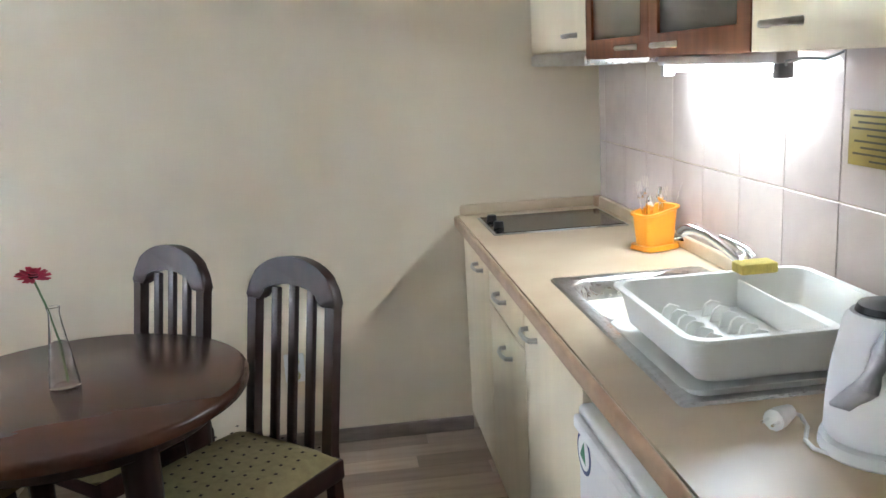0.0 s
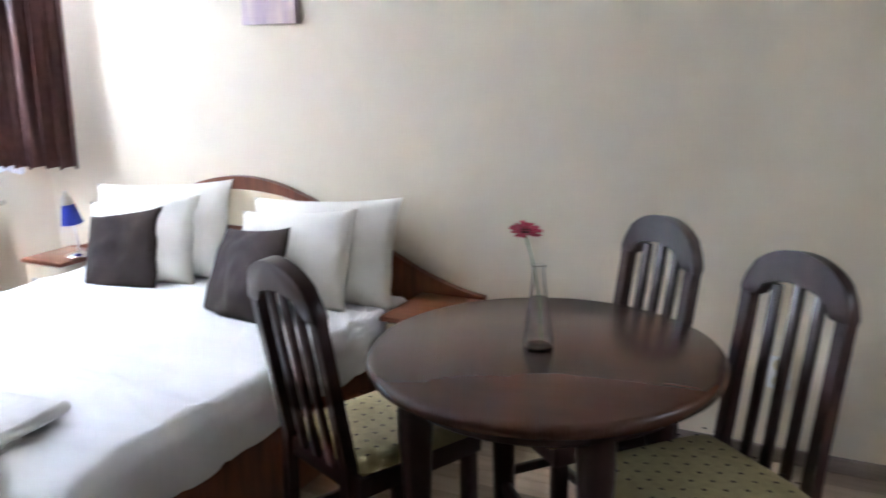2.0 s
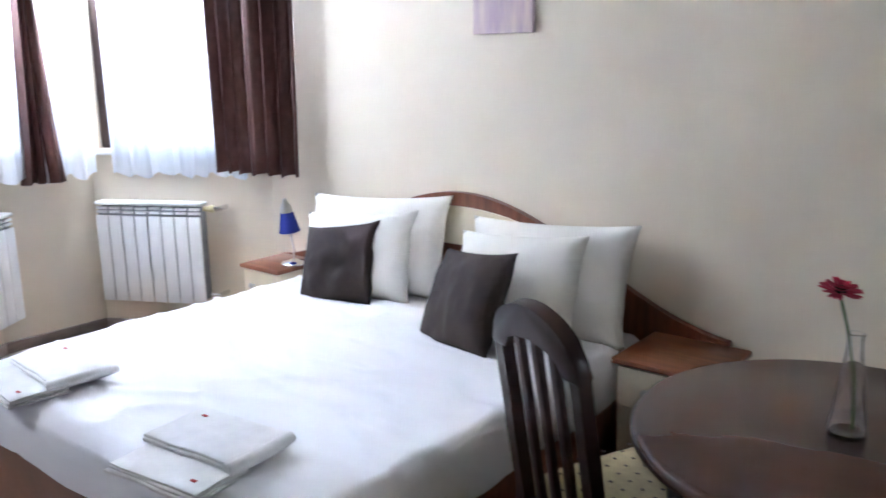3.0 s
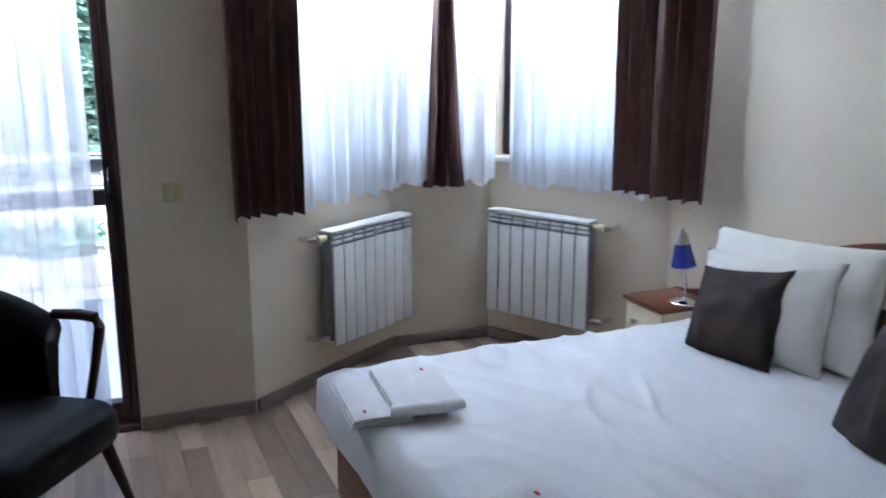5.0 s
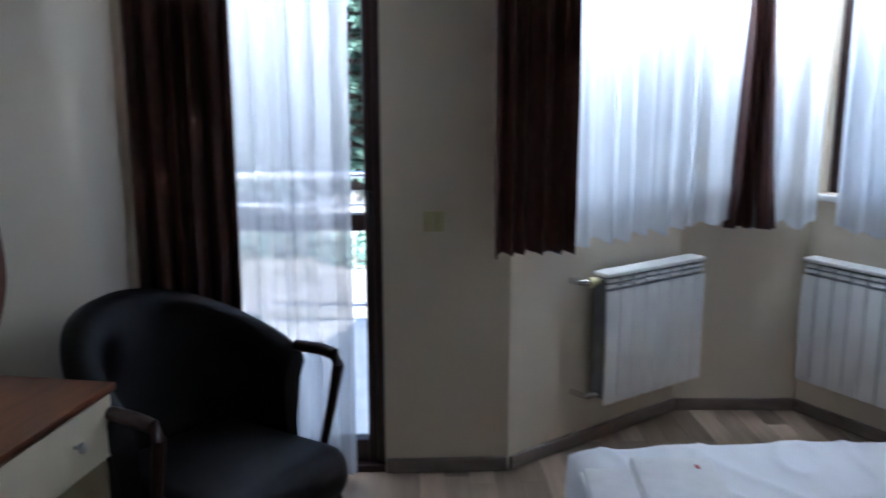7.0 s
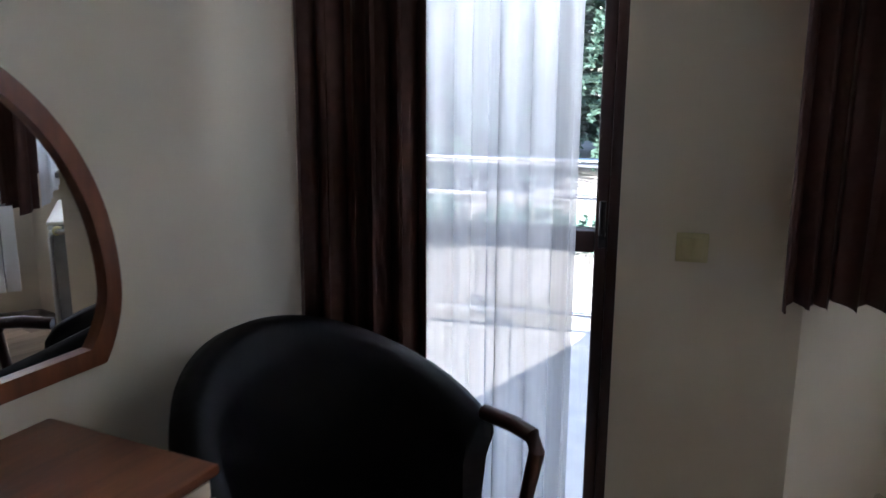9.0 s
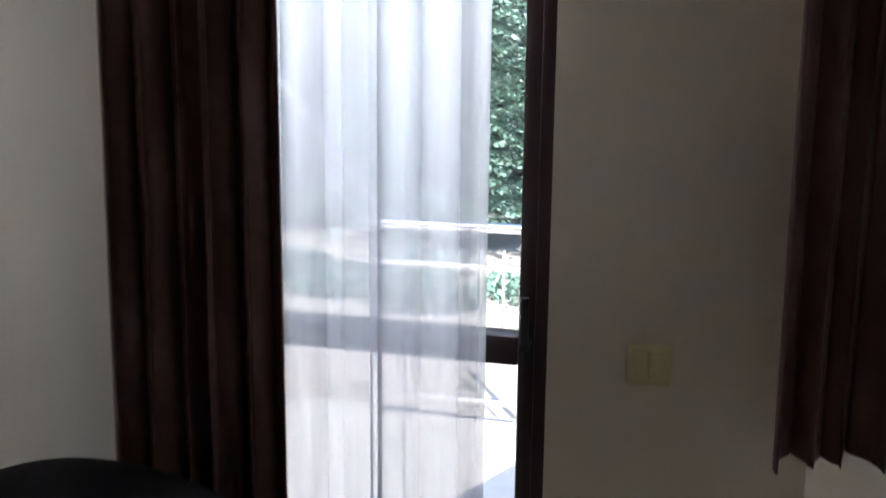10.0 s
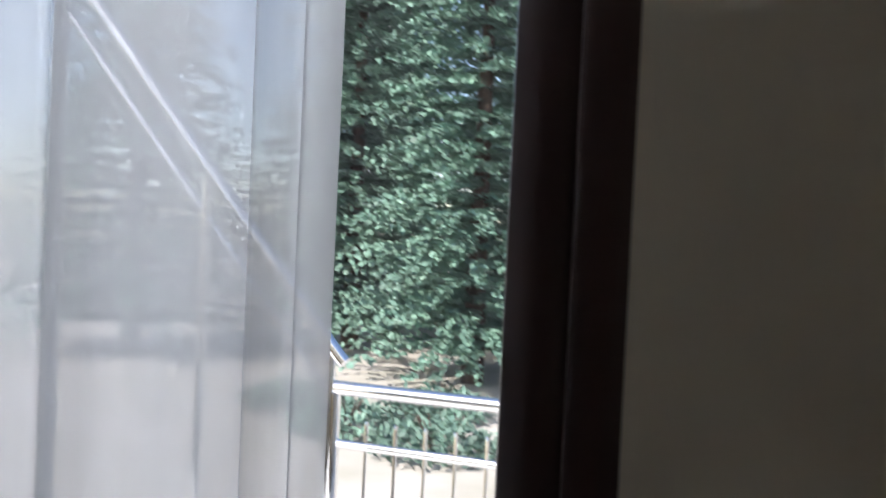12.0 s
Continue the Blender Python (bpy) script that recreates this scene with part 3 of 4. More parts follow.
part("cord", tube([(0.05, 0.02, 0.006), (0.09, 0.04, 0.03), (0.1, 0.07, 0.05), (0.1, 0.1, 0.03)], 0.003), M["black"], lamp)

# ---- picture, socket, switch ----
pic = thing("wall_picture", "unframed mauve print on canvas above the bed", "picture", pose(-2.32, N, 1.59))
part("canvas", box(-0.145, -0.022, 0, 0.145, -0.001, 0.6, 0.003), M["print"], pic)
sock = thing("wall_socket", "white double wall socket near the floor", "socket", pose(-0.2, N, 0.34))
part("plate", box(-0.04, -0.012, -0.06, 0.04, -0.001, 0.06, 0.006), M["white"], sock)
for z in (-0.03, 0.03):
    part("cup", lathe([(0.02, 0), (0.022, 0.004), (0.018, 0.0045), (0.017, 0.001)], 18, m=pose(0, -0.011, z, 90, 0, 0)), M["ivory"], sock)
sw = thing("light_switch", "ivory double rocker light switch on the pier", "switch", pose(W, 1.5, 1.005))
part("plate", box(0.001, -0.042, -0.04, 0.011, 0.042, 0.04, 0.004), M["ivory"], sw)
for y in (-0.03, 0.002):
    part("rocker", box(0.0112, y, -0.028, 0.016, y + 0.028, 0.028, 0.003), M["ivory"], sw)


# ---- table and chairs ----
TX, TY, TR = -0.675, 2.562, 0.442
table = thing("round_table", "round dark walnut dining table with a lacquered top", "table", pose(TX, TY, 0))
part("tabletop", lathe([(TR - 0.02, 0.712), (TR - 0.004, 0.716), (TR, 0.726), (TR, 0.738), (TR - 0.005, 0.746), (TR - 0.014, 0.75), (0.01, 0.75)], 72), M["walnut"], table)
part("apron", lathe([(0.36, 0.66), (0.365, 0.665), (0.365, 0.711), (0.35, 0.711), (0.345, 0.66)], 60), M["walnut_z"], table)
for k in range(4):
    a = radians(40 + 90 * k)
    m = pose(0.33 * math.cos(a), 0.33 * math.sin(a), 0, 0, 0, 40 + 90 * k)
    bm = lathe([(0.034, 0), (0.036, 0.02), (0.03, 0.06), (0.035, 0.4), (0.043, 0.56), (0.045, 0.711)], 10, m=m)
    part("leg", bm, M["walnut_z"], table)
    part("stretcher", tube([(0.33 * math.cos(a), 0.33 * math.sin(a), 0.2), (0.02 * math.cos(a), 0.02 * math.sin(a), 0.2)], 0.02, n=8), M["walnut_z"], table)
vase = thing("glass_vase", "slender clear glass bottle vase with one stem", "vase", pose(-0.685, 2.55, 0.75))
part("bottle", lathe([(0.036, 0), (0.038, 0.004), (0.036, 0.03), (0.017, 0.17), (0.014, 0.2), (0.017, 0.215), (0.015, 0.216), (0.012, 0.2), (0.014, 0.17), (0.032, 0.03), (0.033, 0.01), (0.002, 0.008)]), M["glass"], vase)
fl = thing("gerbera_flower", "single crimson gerbera on a thin stem", "flower", pose(-0.685, 2.55, 0.75))
part("stem", tube([(0.012, -0.01, 0.02), (0.004, 0, 0.12), (-0.02, 0.012, 0.22), (-0.042, 0.02, 0.285)], 0.0028, n=8), M["stem"], fl)
for ring, (n, r, tilt) in enumerate(((20, 0.043, 10), (16, 0.034, 26), (12, 0.022, 44))):
    for k in range(n):
        o = [(0.004, -0.0025), (r * 0.6, -0.0055), (r * 0.95, -0.003), (r, 0), (r * 0.95, 0.003), (r * 0.6, 0.0055), (0.004, 0.0025)]
        bm = prism(o, -0.0008, 0.0008, "z")
        bm.transform(pose(-0.042, 0.02, 0.288 + 0.003 * ring, 8, 12, 0) @ pose(0, 0, 0, 0, 0, 360 * k / n + 9 * ring + random.uniform(-4, 4)) @ pose(0, 0, 0, 0, -tilt + random.uniform(-8, 8), 0))
        part("petal", bm, M["petal"], fl, smooth=None)
part("heart", lathe([(0.012, 0.286), (0.013, 0.296), (0.006, 0.302), (0.001, 0.303)], 14, m=pose(-0.042, 0.02, 0)), M["dot"], fl)


def chair():
    """A chair at the origin: it faces -y, its back stands at y = 0.2."""
    e = thing("dining_chair", "dark lacquered wooden dining chair with olive dotted seat", "chair", group="chairs round the table")
    w = 0.15
    lean = lambda z: 0.2 + max(0, z - 0.45) * 0.16

    def post(x):
        bm = bmesh.new()
        zs = [0.0, 0.25, 0.45, 0.65, 0.86]
        for a, b in zip(zs, zs[1:]):
            ya, yb = (lean(a) + max(0, 0.3 - a) * 0.14, lean(b) + max(0, 0.3 - b) * 0.14)
            v = [bm.verts.new((x + sx * 0.017, y + sy * 0.017, z)) for z, y in ((a, ya), (b, yb)) for sx, sy in ((-1, -1), (1, -1), (1, 1), (-1, 1))]
            for k in range(4):
                bm.faces.new((v[k], v[(k + 1) % 4], v[4 + (k + 1) % 4], v[4 + k]))
            if a == 0:
                bm.faces.new(v[:4][::-1])
            if b == 0.86:
                bm.faces.new(v[4:])
        bmesh.ops.remove_doubles(bm, verts=bm.verts, dist=1e-5)
        return bm
    for x in (-w, w):
        part("back_post", post(x), M["walnut_z"], e)
    outer = [(-w - 0.02, 0.0)] + [(-(w + 0.02) * math.cos(math.pi * k / 20), 0.01 + 0.125 * math.sin(math.pi * k / 20)) for k in range(21)] + [(w + 0.02, 0.0)]
    innr = [((w - 0.03) * math.cos(math.pi * k / 20), 0.055 * math.sin(math.pi * k / 20)) for k in range(21)]
    bm = prism(outer + innr, -0.02, 0.02, "y", 0.007)
    bm.transform(pose(0, lean(0.85), 0.85, -9, 0, 0))
    part("top_rail", bm, M["walnut_z"], e, "arched top rail")
    for x in (-0.068, 0, 0.068):
        bm = box(x - 0.014, -0.009, 0, x + 0.014, 0.009, 0.47 if x else 0.485, 0.004)
        bm.transform(pose(0, lean(0.43), 0.425, -9, 0, 0))
        part("slat", bm, M["walnut_z"], e)
    part("seat_frame", box(-0.2, -0.21, 0.375, 0.2, 0.2, 0.435, 0.008), M["walnut_z"], e)
    bm = bmesh.new()
    n = 14
    g = []
    for j in range(n + 1):
        g.append([])
        for i in range(n + 1):
            u, v = -1 + 2 * i / n, -1 + 2 * j / n
            tp = 1 - 0.06 * (v + 1) / 2
            g[-1].append(bm.verts.new((u * 0.205 * tp, -0.02 + v * 0.205, 0.437 + 0.04 * max(0, (1 - u ** 6) * (1 - v ** 6)) ** 0.5)))
    for a, b in zip(g, g[1:]):
        for i in range(n):
            bm.faces.new((a[i], a[i + 1], b[i + 1], b[i]))
    bmesh.ops.holes_fill(bm, edges=bm.edges)
    seat = part("seat", bm, M["fabric"], e, "olive seat pad with dark dots", smooth=60)
    bm = bmesh.new()
    for j in range(9):
        for i in range(8):
            x, y = -0.17 + 0.046 * i + (0.023 if j % 2 else 0), -0.19 + 0.043 * j
            if abs(x) < 0.185:
                box(x - 0.004, y - 0.004, 0.4772, x + 0.004, y + 0.004, 0.4782, bm=bm)
    part("dots", bm, M["dot"], seat)["kind"] = "stuff"
    for x in (-0.175, 0.175):
        part("leg", box(x - 0.019, -0.2, 0, x + 0.019, -0.162, 0.375, 0.005), M["walnut_z"], e)
        part("stretcher", box(x - 0.009, -0.162, 0.16, x + 0.009, 0.2, 0.19, 0.004), M["walnut_z"], e)
    part("stretcher", box(-0.166, 0.0, 0.16, 0.166, 0.02, 0.19, 0.004), M["walnut_z"], e)
    return e


def chair_pose(bx, by, facing):
    """The middle of the back's foot, and where the chair faces, in degrees from +x."""
    return pose(bx, by, 0, 0, 0, facing + 90) @ pose(0, -0.2, 0)


c = chair()
c.matrix_world = chair_pose(-0.16, 2.77, 230)
copy_thing(c, chair_pose(-0.56, 3.09, 230))
copy_thing(c, chair_pose(-1.24, 2.37, 66))

# ---- armchair ----
arm = thing("armchair", "black leather tub armchair with brown wooden arms", "armchair", pose(-3.45, 0.85, 0, 0, 0, -36))
# it faces +y of its own frame
bm = bmesh.new()
n, R = 30, 0.335
rows = []
for k in range(n + 1):
    a = math.pi * (1.0 + k / n)
    sx, sy = math.cos(a), math.sin(a)
    top = 0.64 + 0.21 * max(0, -sy) ** 0.8
    cx, cy = sx * R, sy * (R + 0.02) - 0.02
    prof = []
    for t, z in ((0, 0.28), (0.0, 0.42), (0.02, 0.56), (0.045, top - 0.03), (0.04, top), (0.0, top + 0.018), (-0.045, top - 0.005), (-0.06, top - 0.08), (-0.06, 0.5), (-0.05, 0.36)):
        rr = 1 + t / R
        wr = 1 + 0.012 * noise.noise((a * 5, z * 9, 0)) if t < 0 else 1
        prof.append(bm.verts.new((cx * rr * wr, cy * rr * wr - (z - 0.4) * 0.18 * max(0, -sy), z)))
    rows.append(prof)
for a, b in zip(rows, rows[1:]):
    for i in range(len(a) - 1):
        bm.faces.new((a[i], a[i + 1], b[i + 1], b[i]))
bm.faces.new(rows[0]), bm.faces.new(rows[-1][::-1])
part("back_shell", bm, M["leather"], arm, "curved black leather tub back", smooth=70)
bm = box(-0.285, -0.3, 0.25, 0.285, 0.27, 0.42, 0.075, seg=5)
for v in bm.verts:
    v.co.z += 0.03 * (1 - (v.co.x / 0.3) ** 2) * (1 - (v.co.y / 0.32) ** 2) if v.co.z > 0.35 else 0
    v.co.x *= 1 + 0.1 * v.co.y
part("seat", bm, M["leather"], arm, "padded black leather seat", smooth=70)
for s in (-1, 1):
    part("arm", tube([(s * 0.345, -0.02, 0.675), (s * 0.345, 0.08, 0.68), (s * 0.343, 0.14, 0.675), (s * 0.34, 0.16, 0.645), (s * 0.335, 0.13, 0.5), (s * 0.325, 0.1, 0.36), (s * 0.32, 0.08, 0.3)], 0.02, n=12, taper=[0.019, 0.02, 0.02, 0.019, 0.016, 0.015, 0.014]), M["armwood"], arm, "brown bent wooden arm")
    part("leg", tube([(s * 0.25, 0.2, 0.27), (s * 0.3, 0.26, 0.0)], 0.02, taper=[0.024, 0.015]), M["armwood"], arm)
    part("leg", tube([(s * 0.22, -0.22, 0.27), (s * 0.27, -0.3, 0.0)], 0.02, taper=[0.024, 0.015]), M["armwood"], arm)

# ---- dressing table and mirror ----
dr = thing("dressing_table", "dressing table with cherry top and cream drawers", "dressing table", ON_SOUTH)
DX0, DX1, DY1, DZ = -3.29, -2.1, S + 0.465, 0.75
part("top", box(DX0, S + 0.003, DZ - 0.022, DX1, DY1, DZ, 0.006), M["cherry"], dr, "cherry wood top")
part("side", box(DX0 + 0.02, S + 0.006, 0, DX0 + 0.038, DY1 - 0.03, DZ - 0.023, 0.002), M["cream"], dr)
part("side", box(DX1 - 0.038, S + 0.006, 0, DX1 - 0.02, DY1 - 0.03, DZ - 0.023, 0.002), M["cream"], dr)
part("carcass", box(DX0 + 0.04, S + 0.01, DZ - 0.2, DX1 - 0.04, DY1 - 0.035, DZ - 0.024), M["cream"], dr)
for x0, x1 in ((DX0 + 0.02, (DX0 + DX1) / 2 - 0.004), ((DX0 + DX1) / 2 + 0.004, DX1 - 0.02)):
    d = part("drawer", box(x0, DY1 - 0.028, DZ - 0.19, x1, DY1 - 0.008, DZ - 0.028, 0.003), M["cream"], dr)
    part("knob", lathe([(0.006, 0), (0.006, 0.012), (0.015, 0.018), (0.014, 0.026), (0.004, 0.03)], 14, m=pose(x0 + 0.17, DY1 - 0.008, DZ - 0.1, -90, 0, 0)), M["nickel"], d)

mir = thing("wall_mirror", "arched wall mirror in a cherry wood frame", "mirror", ON_SOUTH @ pose(0, S, 0))
MC, MR, MZ = -2.9, 0.588, 1.0


def mirror_line(k):
    pts = []
    for i in range(49):
        a = math.pi * i / 48
        pts.append((MC + (MR - k) * math.cos(a), MZ + (0.59 - k) * math.sin(a)))
    for i in range(1, 6):
        t = i / 6
        pts.append((MC - (MR - k) * (1 - 0.1 * t * t), MZ - (0.17 - k) * t))
    pts.append((MC - (MR - k) * 0.9, MZ - 0.17 + k))
    pts.append((MC + (MR - k) * 0.9, MZ - 0.17 + k))
    for i in range(5, 0, -1):
        t = i / 6
        pts.append((MC + (MR - k) * (1 - 0.1 * t * t), MZ - (0.17 - k) * t))
    return pts


part("frame", ring_prism(mirror_line(0), mirror_line(0.042), 0.001, 0.03), M["cherry_z"], mir, "cherry wood frame")
part("glass", prism(mirror_line(0.041), 0.004, 0.014, "y"), M["mirror"], mir, "silvered mirror glass")

# ---- kitchen ----
CF, CY = K - 0.61, 1.0
top_z = 0.91


def handle(bow, m):
    """A bow handle along x, standing out along -y."""
    bm = tube([(-0.055, 0, 0), (-0.05, -0.018, 0), (-0.02, -0.028, 0), (0.02, -0.028, 0), (0.05, -0.02, 0), (0.055, 0, 0)], 0.0055, n=8, taper=[0.007, 0.007, 0.006, 0.006, 0.007, 0.008])
    bm.transform(m)
    return bm


def unit(y0, y1, doors, x=CF + 0.03):
    e = thing("base_cabinet", "cream laminate kitchen base cabinet with bow handles", "cabinet", pose(0, 0, 0), group="base cabinets")
    part("body", box(x + 0.019, y0 + 0.001, 0.1, K - 0.02, y1 - 0.001, 0.858), M["cream"], e)
    part("plinth", box(x + 0.06, y0 + 0.001, 0.0, x + 0.075, y1 - 0.001, 0.1), M["cherry"], e, "dark recessed plinth")
    for z0, z1, hz, hy in doors:
        d = part("door" if z1 - z0 > 0.3 else "drawer", box(x, y0 + 0.003, z0, x + 0.018, y1 - 0.003, z1, 0.002), M["cream"], e)
        part("handle", handle(0, pose(x, hy, hz, 0, 0, -90)), M["nickel"], d, "satin bow handle")
    return e


unit(3.14, 3.68, [(0.09, 0.855, 0.79, 3.3)])
unit(2.6, 3.14, [(0.715, 0.855, 0.785, 2.9), (0.09, 0.708, 0.63, 2.83)])
unit(2.04, 2.6, [(0.09, 0.855, 0.795, 2.5)])
fr = thing("small_fridge", "white under-counter fridge with a round sticker", "fridge", pose(0, 0, 0))
part("body", box(CF + 0.07, 1.46, 0.02, K - 0.03, 2.0, 0.83, 0.008), M["white"], fr)
fd = part("door", box(CF + 0.005, 1.462, 0.04, CF + 0.065, 1.998, 0.815, 0.014, seg=3), M["white"], fr)
part("grip", box(CF - 0.012, 1.5, 0.775, CF + 0.004, 1.97, 0.805, 0.007), M["white"], fd)
stk = part("sticker", lathe([(0.045, 0), (0.045, 0.0008), (0.001, 0.0008)], 28, m=pose(CF + 0.0045, 1.95, 0.725, 0, -90, 0)), M["navy"], fd, "round navy and white sticker")
part("sticker_disc", lathe([(0.036, 0), (0.036, 0.0016), (0.001, 0.0016)], 28, m=pose(CF + 0.0045, 1.95, 0.725, 0, -90, 0)), M["white"], stk)
part("sticker_mark", prism([(1.935, 0.705), (1.97, 0.715), (1.945, 0.75)], CF + 0.0025, CF + 0.0018, "x"), M["green"], stk)
unit(1.0, 1.45, [(0.09, 0.855, 0.79, 1.2)])

SX0, SX1, SY0, SY1 = 0.585, 1.015, 1.708, 2.6
ct = thing("worktop", "beige travertine-pattern laminate kitchen worktop", "worktop", pose(0, 0, 0))
wx1 = K - 0.014
bm = bmesh.new()
for b in ((CF + 0.012, CY, SX0 + 0.02, N - 0.002), (SX0 + 0.02, CY, SX1 - 0.02, SY0 + 0.02), (SX0 + 0.02, SY1 - 0.02, SX1 - 0.02, N - 0.002), (SX1 - 0.02, CY, wx1, N - 0.002)):
    box(b[0], b[1], 0.868, b[2], b[3], top_z, bm=bm)
part("slab", bm, M["counter"], ct, smooth=None)
part("edge_band", box(CF - 0.004, CY, 0.867, CF + 0.0125, N - 0.002, top_z - 0.001, 0.009, seg=3), M["edge"], ct, "rounded brownish front edge")
part("upstand", box(CF + 0.02, N - 0.022, top_z, K - 0.03, N - 0.002, top_z + 0.042, 0.008), M["counter"], ct)
part("upstand", box(K - 0.034, CY, top_z, K - 0.0135, N - 0.03, top_z + 0.042, 0.008), M["counter"], ct)
part("corner_cap", box(K - 0.05, N - 0.05, top_z, K - 0.0135, N - 0.002, top_z + 0.043, 0.006), M["edge"], ct, "tan corner cap")

hob = thing("hob", "black glass two-ring hob with steel rim", "hob", pose(0, 0, 0))
HX0, HX1, HY0, HY1 = 0.553, 1.036, 3.24, 3.585
part("rim", box(HX0, HY0, top_z + 0.0005, HX1, HY1, top_z + 0.005, 0.002), M["steel"], hob)
part("glass_plate", box(HX0 + 0.01, HY0 + 0.01, top_z + 0.0052, HX1 - 0.01, HY1 - 0.01, top_z + 0.0075), M["hob"], hob)
for y in (3.355, 3.49):
    part("knob", lathe([(0.019, 0), (0.018, 0.018), (0.015, 0.021), (0.001, 0.0215)], 18, m=pose(0.592, y, top_z + 0.0076)), M["black"], hob)

sink = thing("sink", "stainless steel inset sink with ribbed drainer", "sink", pose(0, 0, 0))
BXa, BXb, BYa, BYb = SX0 + 0.04, SX1 - 0.07, SY1 - 0.42, SY1 - 0.04


def rrect(x0, y0, x1, y1, r, z, n=6):
    out = []
    for cx, cy, a0 in ((x1 - r, y1 - r, 0), (x0 + r, y1 - r, 90), (x0 + r, y0 + r, 180), (x1 - r, y0 + r, 270)):
        for k in range(n + 1):
            a = radians(a0 + 90 * k / n)
            out.append((cx + r * math.cos(a), cy + r * math.sin(a), z))
    return out


def shell(loops, cap=True):
    bm = bmesh.new()
    rs = [[bm.verts.new(p) for p in lp] for lp in loops]
    for a, b in zip(rs, rs[1:]):
        for k in range(len(a)):
            bm.faces.new((a[k], a[(k + 1) % len(a)], b[(k + 1) % len(a)], b[k]))
    if cap:
        bm.faces.new(rs[-1])
    return bm


zt = top_z + 0.006
part("bowl", shell([rrect(SX0, SY0, SX1, SY1, 0.012, top_z + 0.0005), rrect(SX0 + 0.004, SY0 + 0.004, SX1 - 0.004, SY1 - 0.004, 0.01, zt), rrect(BXa - 0.006, BYa - 0.006, BXb + 0.006, BYb + 0.006, 0.075, zt - 0.002), rrect(BXa, BYa, BXb, BYb, 0.07, zt - 0.01), rrect(BXa + 0.015, BYa + 0.015, BXb - 0.015, BYb - 0.015, 0.06, top_z - 0.13), rrect(BXa + 0.05, BYa + 0.05, BXb - 0.05, BYb - 0.05, 0.05, top_z - 0.15)]), M["steel"], sink, smooth=50)
part("drain", lathe([(0.03, 0), (0.03, 0.003), (0.02, 0.002), (0.001, 0.001)], 18, m=pose((BXa + BXb) / 2, (BYa + BYb) / 2, top_z - 0.149)), M["chrome"], sink)
tap = thing("kitchen_tap", "chrome single-lever kitchen mixer tap", "tap", pose(1.05, 2.41, top_z))
part("body", lathe([(0.026, 0), (0.026, 0.006), (0.021, 0.012), (0.02, 0.06), (0.016, 0.075), (0.002, 0.078)], 20), M["chrome"], tap)
part("spout", tube([(0, 0, 0.04), (-0.04, 0.025, 0.085), (-0.085, 0.05, 0.125), (-0.112, 0.064, 0.137), (-0.13, 0.074, 0.136), (-0.141, 0.08, 0.126), (-0.145, 0.082, 0.11)], 0.013, taper=[0.011, 0.012, 0.013, 0.014, 0.015, 0.0155, 0.014]), M["chrome"], tap)
part("lever", tube([(0.012, -0.02, 0.07), (0.006, 0.0, 0.084), (-0.012, 0.04, 0.098), (-0.03, 0.085, 0.108)], 0.008, taper=[0.012, 0.012, 0.008, 0.005]), M["chrome"], tap)

# draining rack on the drainer
rk = thing("dish_rack", "milky plastic dish rack with a drip tray", "dish rack", pose(0, 0, 0))
RX0, RX1, RY0, RY1 = 0.605, 1.03, 1.722, 2.12
z0 = zt + 0.001
part("drip_tray", shell([rrect(RX0 + 0.02, RY0 + 0.02, RX1 - 0.02, RY1 - 0.02, 0.03, z0 + 0.004), rrect(RX0 + 0.01, RY0 + 0.01, RX1 - 0.01, RY1 - 0.01, 0.03, z0), rrect(RX0 - 0.005, RY0 - 0.005, RX1 + 0.005, RY1 + 0.005, 0.03, z0 + 0.02), rrect(RX0 - 0.012, RY0 - 0.012, RX1 + 0.012, RY1 + 0.012, 0.032, z0 + 0.021), rrect(RX0 - 0.01, RY0 - 0.01, RX1 + 0.01, RY1 + 0.01, 0.03, z0 + 0.018), rrect(RX0 + 0.02, RY0 + 0.02, RX1 - 0.02, RY1 - 0.02, 0.028, z0 + 0.006)]), M["rack"], rk, smooth=50)
RY0, RY1 = RY0 - 0.008, RY1 + 0.004
part("basket", shell([rrect(RX0 + 0.03, RY0 + 0.03, RX1 - 0.03, RY1 - 0.03, 0.03, z0 + 0.02), rrect(RX0 + 0.02, RY0 + 0.02, RX1 - 0.02, RY1 - 0.02, 0.035, z0 + 0.03), rrect(RX0 + 0.004, RY0 + 0.004, RX1 - 0.004, RY1 - 0.004, 0.04, z0 + 0.1), rrect(RX0 - 0.008, RY0 - 0.008, RX1 + 0.008, RY1 + 0.008, 0.044, z0 + 0.103), rrect(RX0 - 0.008, RY0 - 0.008, RX1 + 0.008, RY1 + 0.008, 0.044, z0 + 0.108), rrect(RX0 + 0.008, RY0 + 0.008, RX1 - 0.008, RY1 - 0.008, 0.038, z0 + 0.108), rrect(RX0 + 0.024, RY0 + 0.024, RX1 - 0.024, RY1 - 0.024, 0.033, z0 + 0.034)]), M["rack"], rk, smooth=50)
part("divider", box(RX0 + 0.27, RY0 + 0.02, z0 + 0.03, RX0 + 0.276, RY1 - 0.02, z0 + 0.095, 0.002), M["rack"], rk)
for k in range(8):
    y = RY0 + 0.06 + 0.04 * k
    for x in (RX0 + 0.08, RX0 + 0.17):
        part("plate_rib", prism([(x, z0 + 0.034), (x + 0.05, z0 + 0.034), (x + 0.04, z0 + 0.062), (x + 0.02, z0 + 0.068), (x + 0.008, z0 + 0.06)], y, y + 0.008, "y", 0.001), M["rack"], rk)
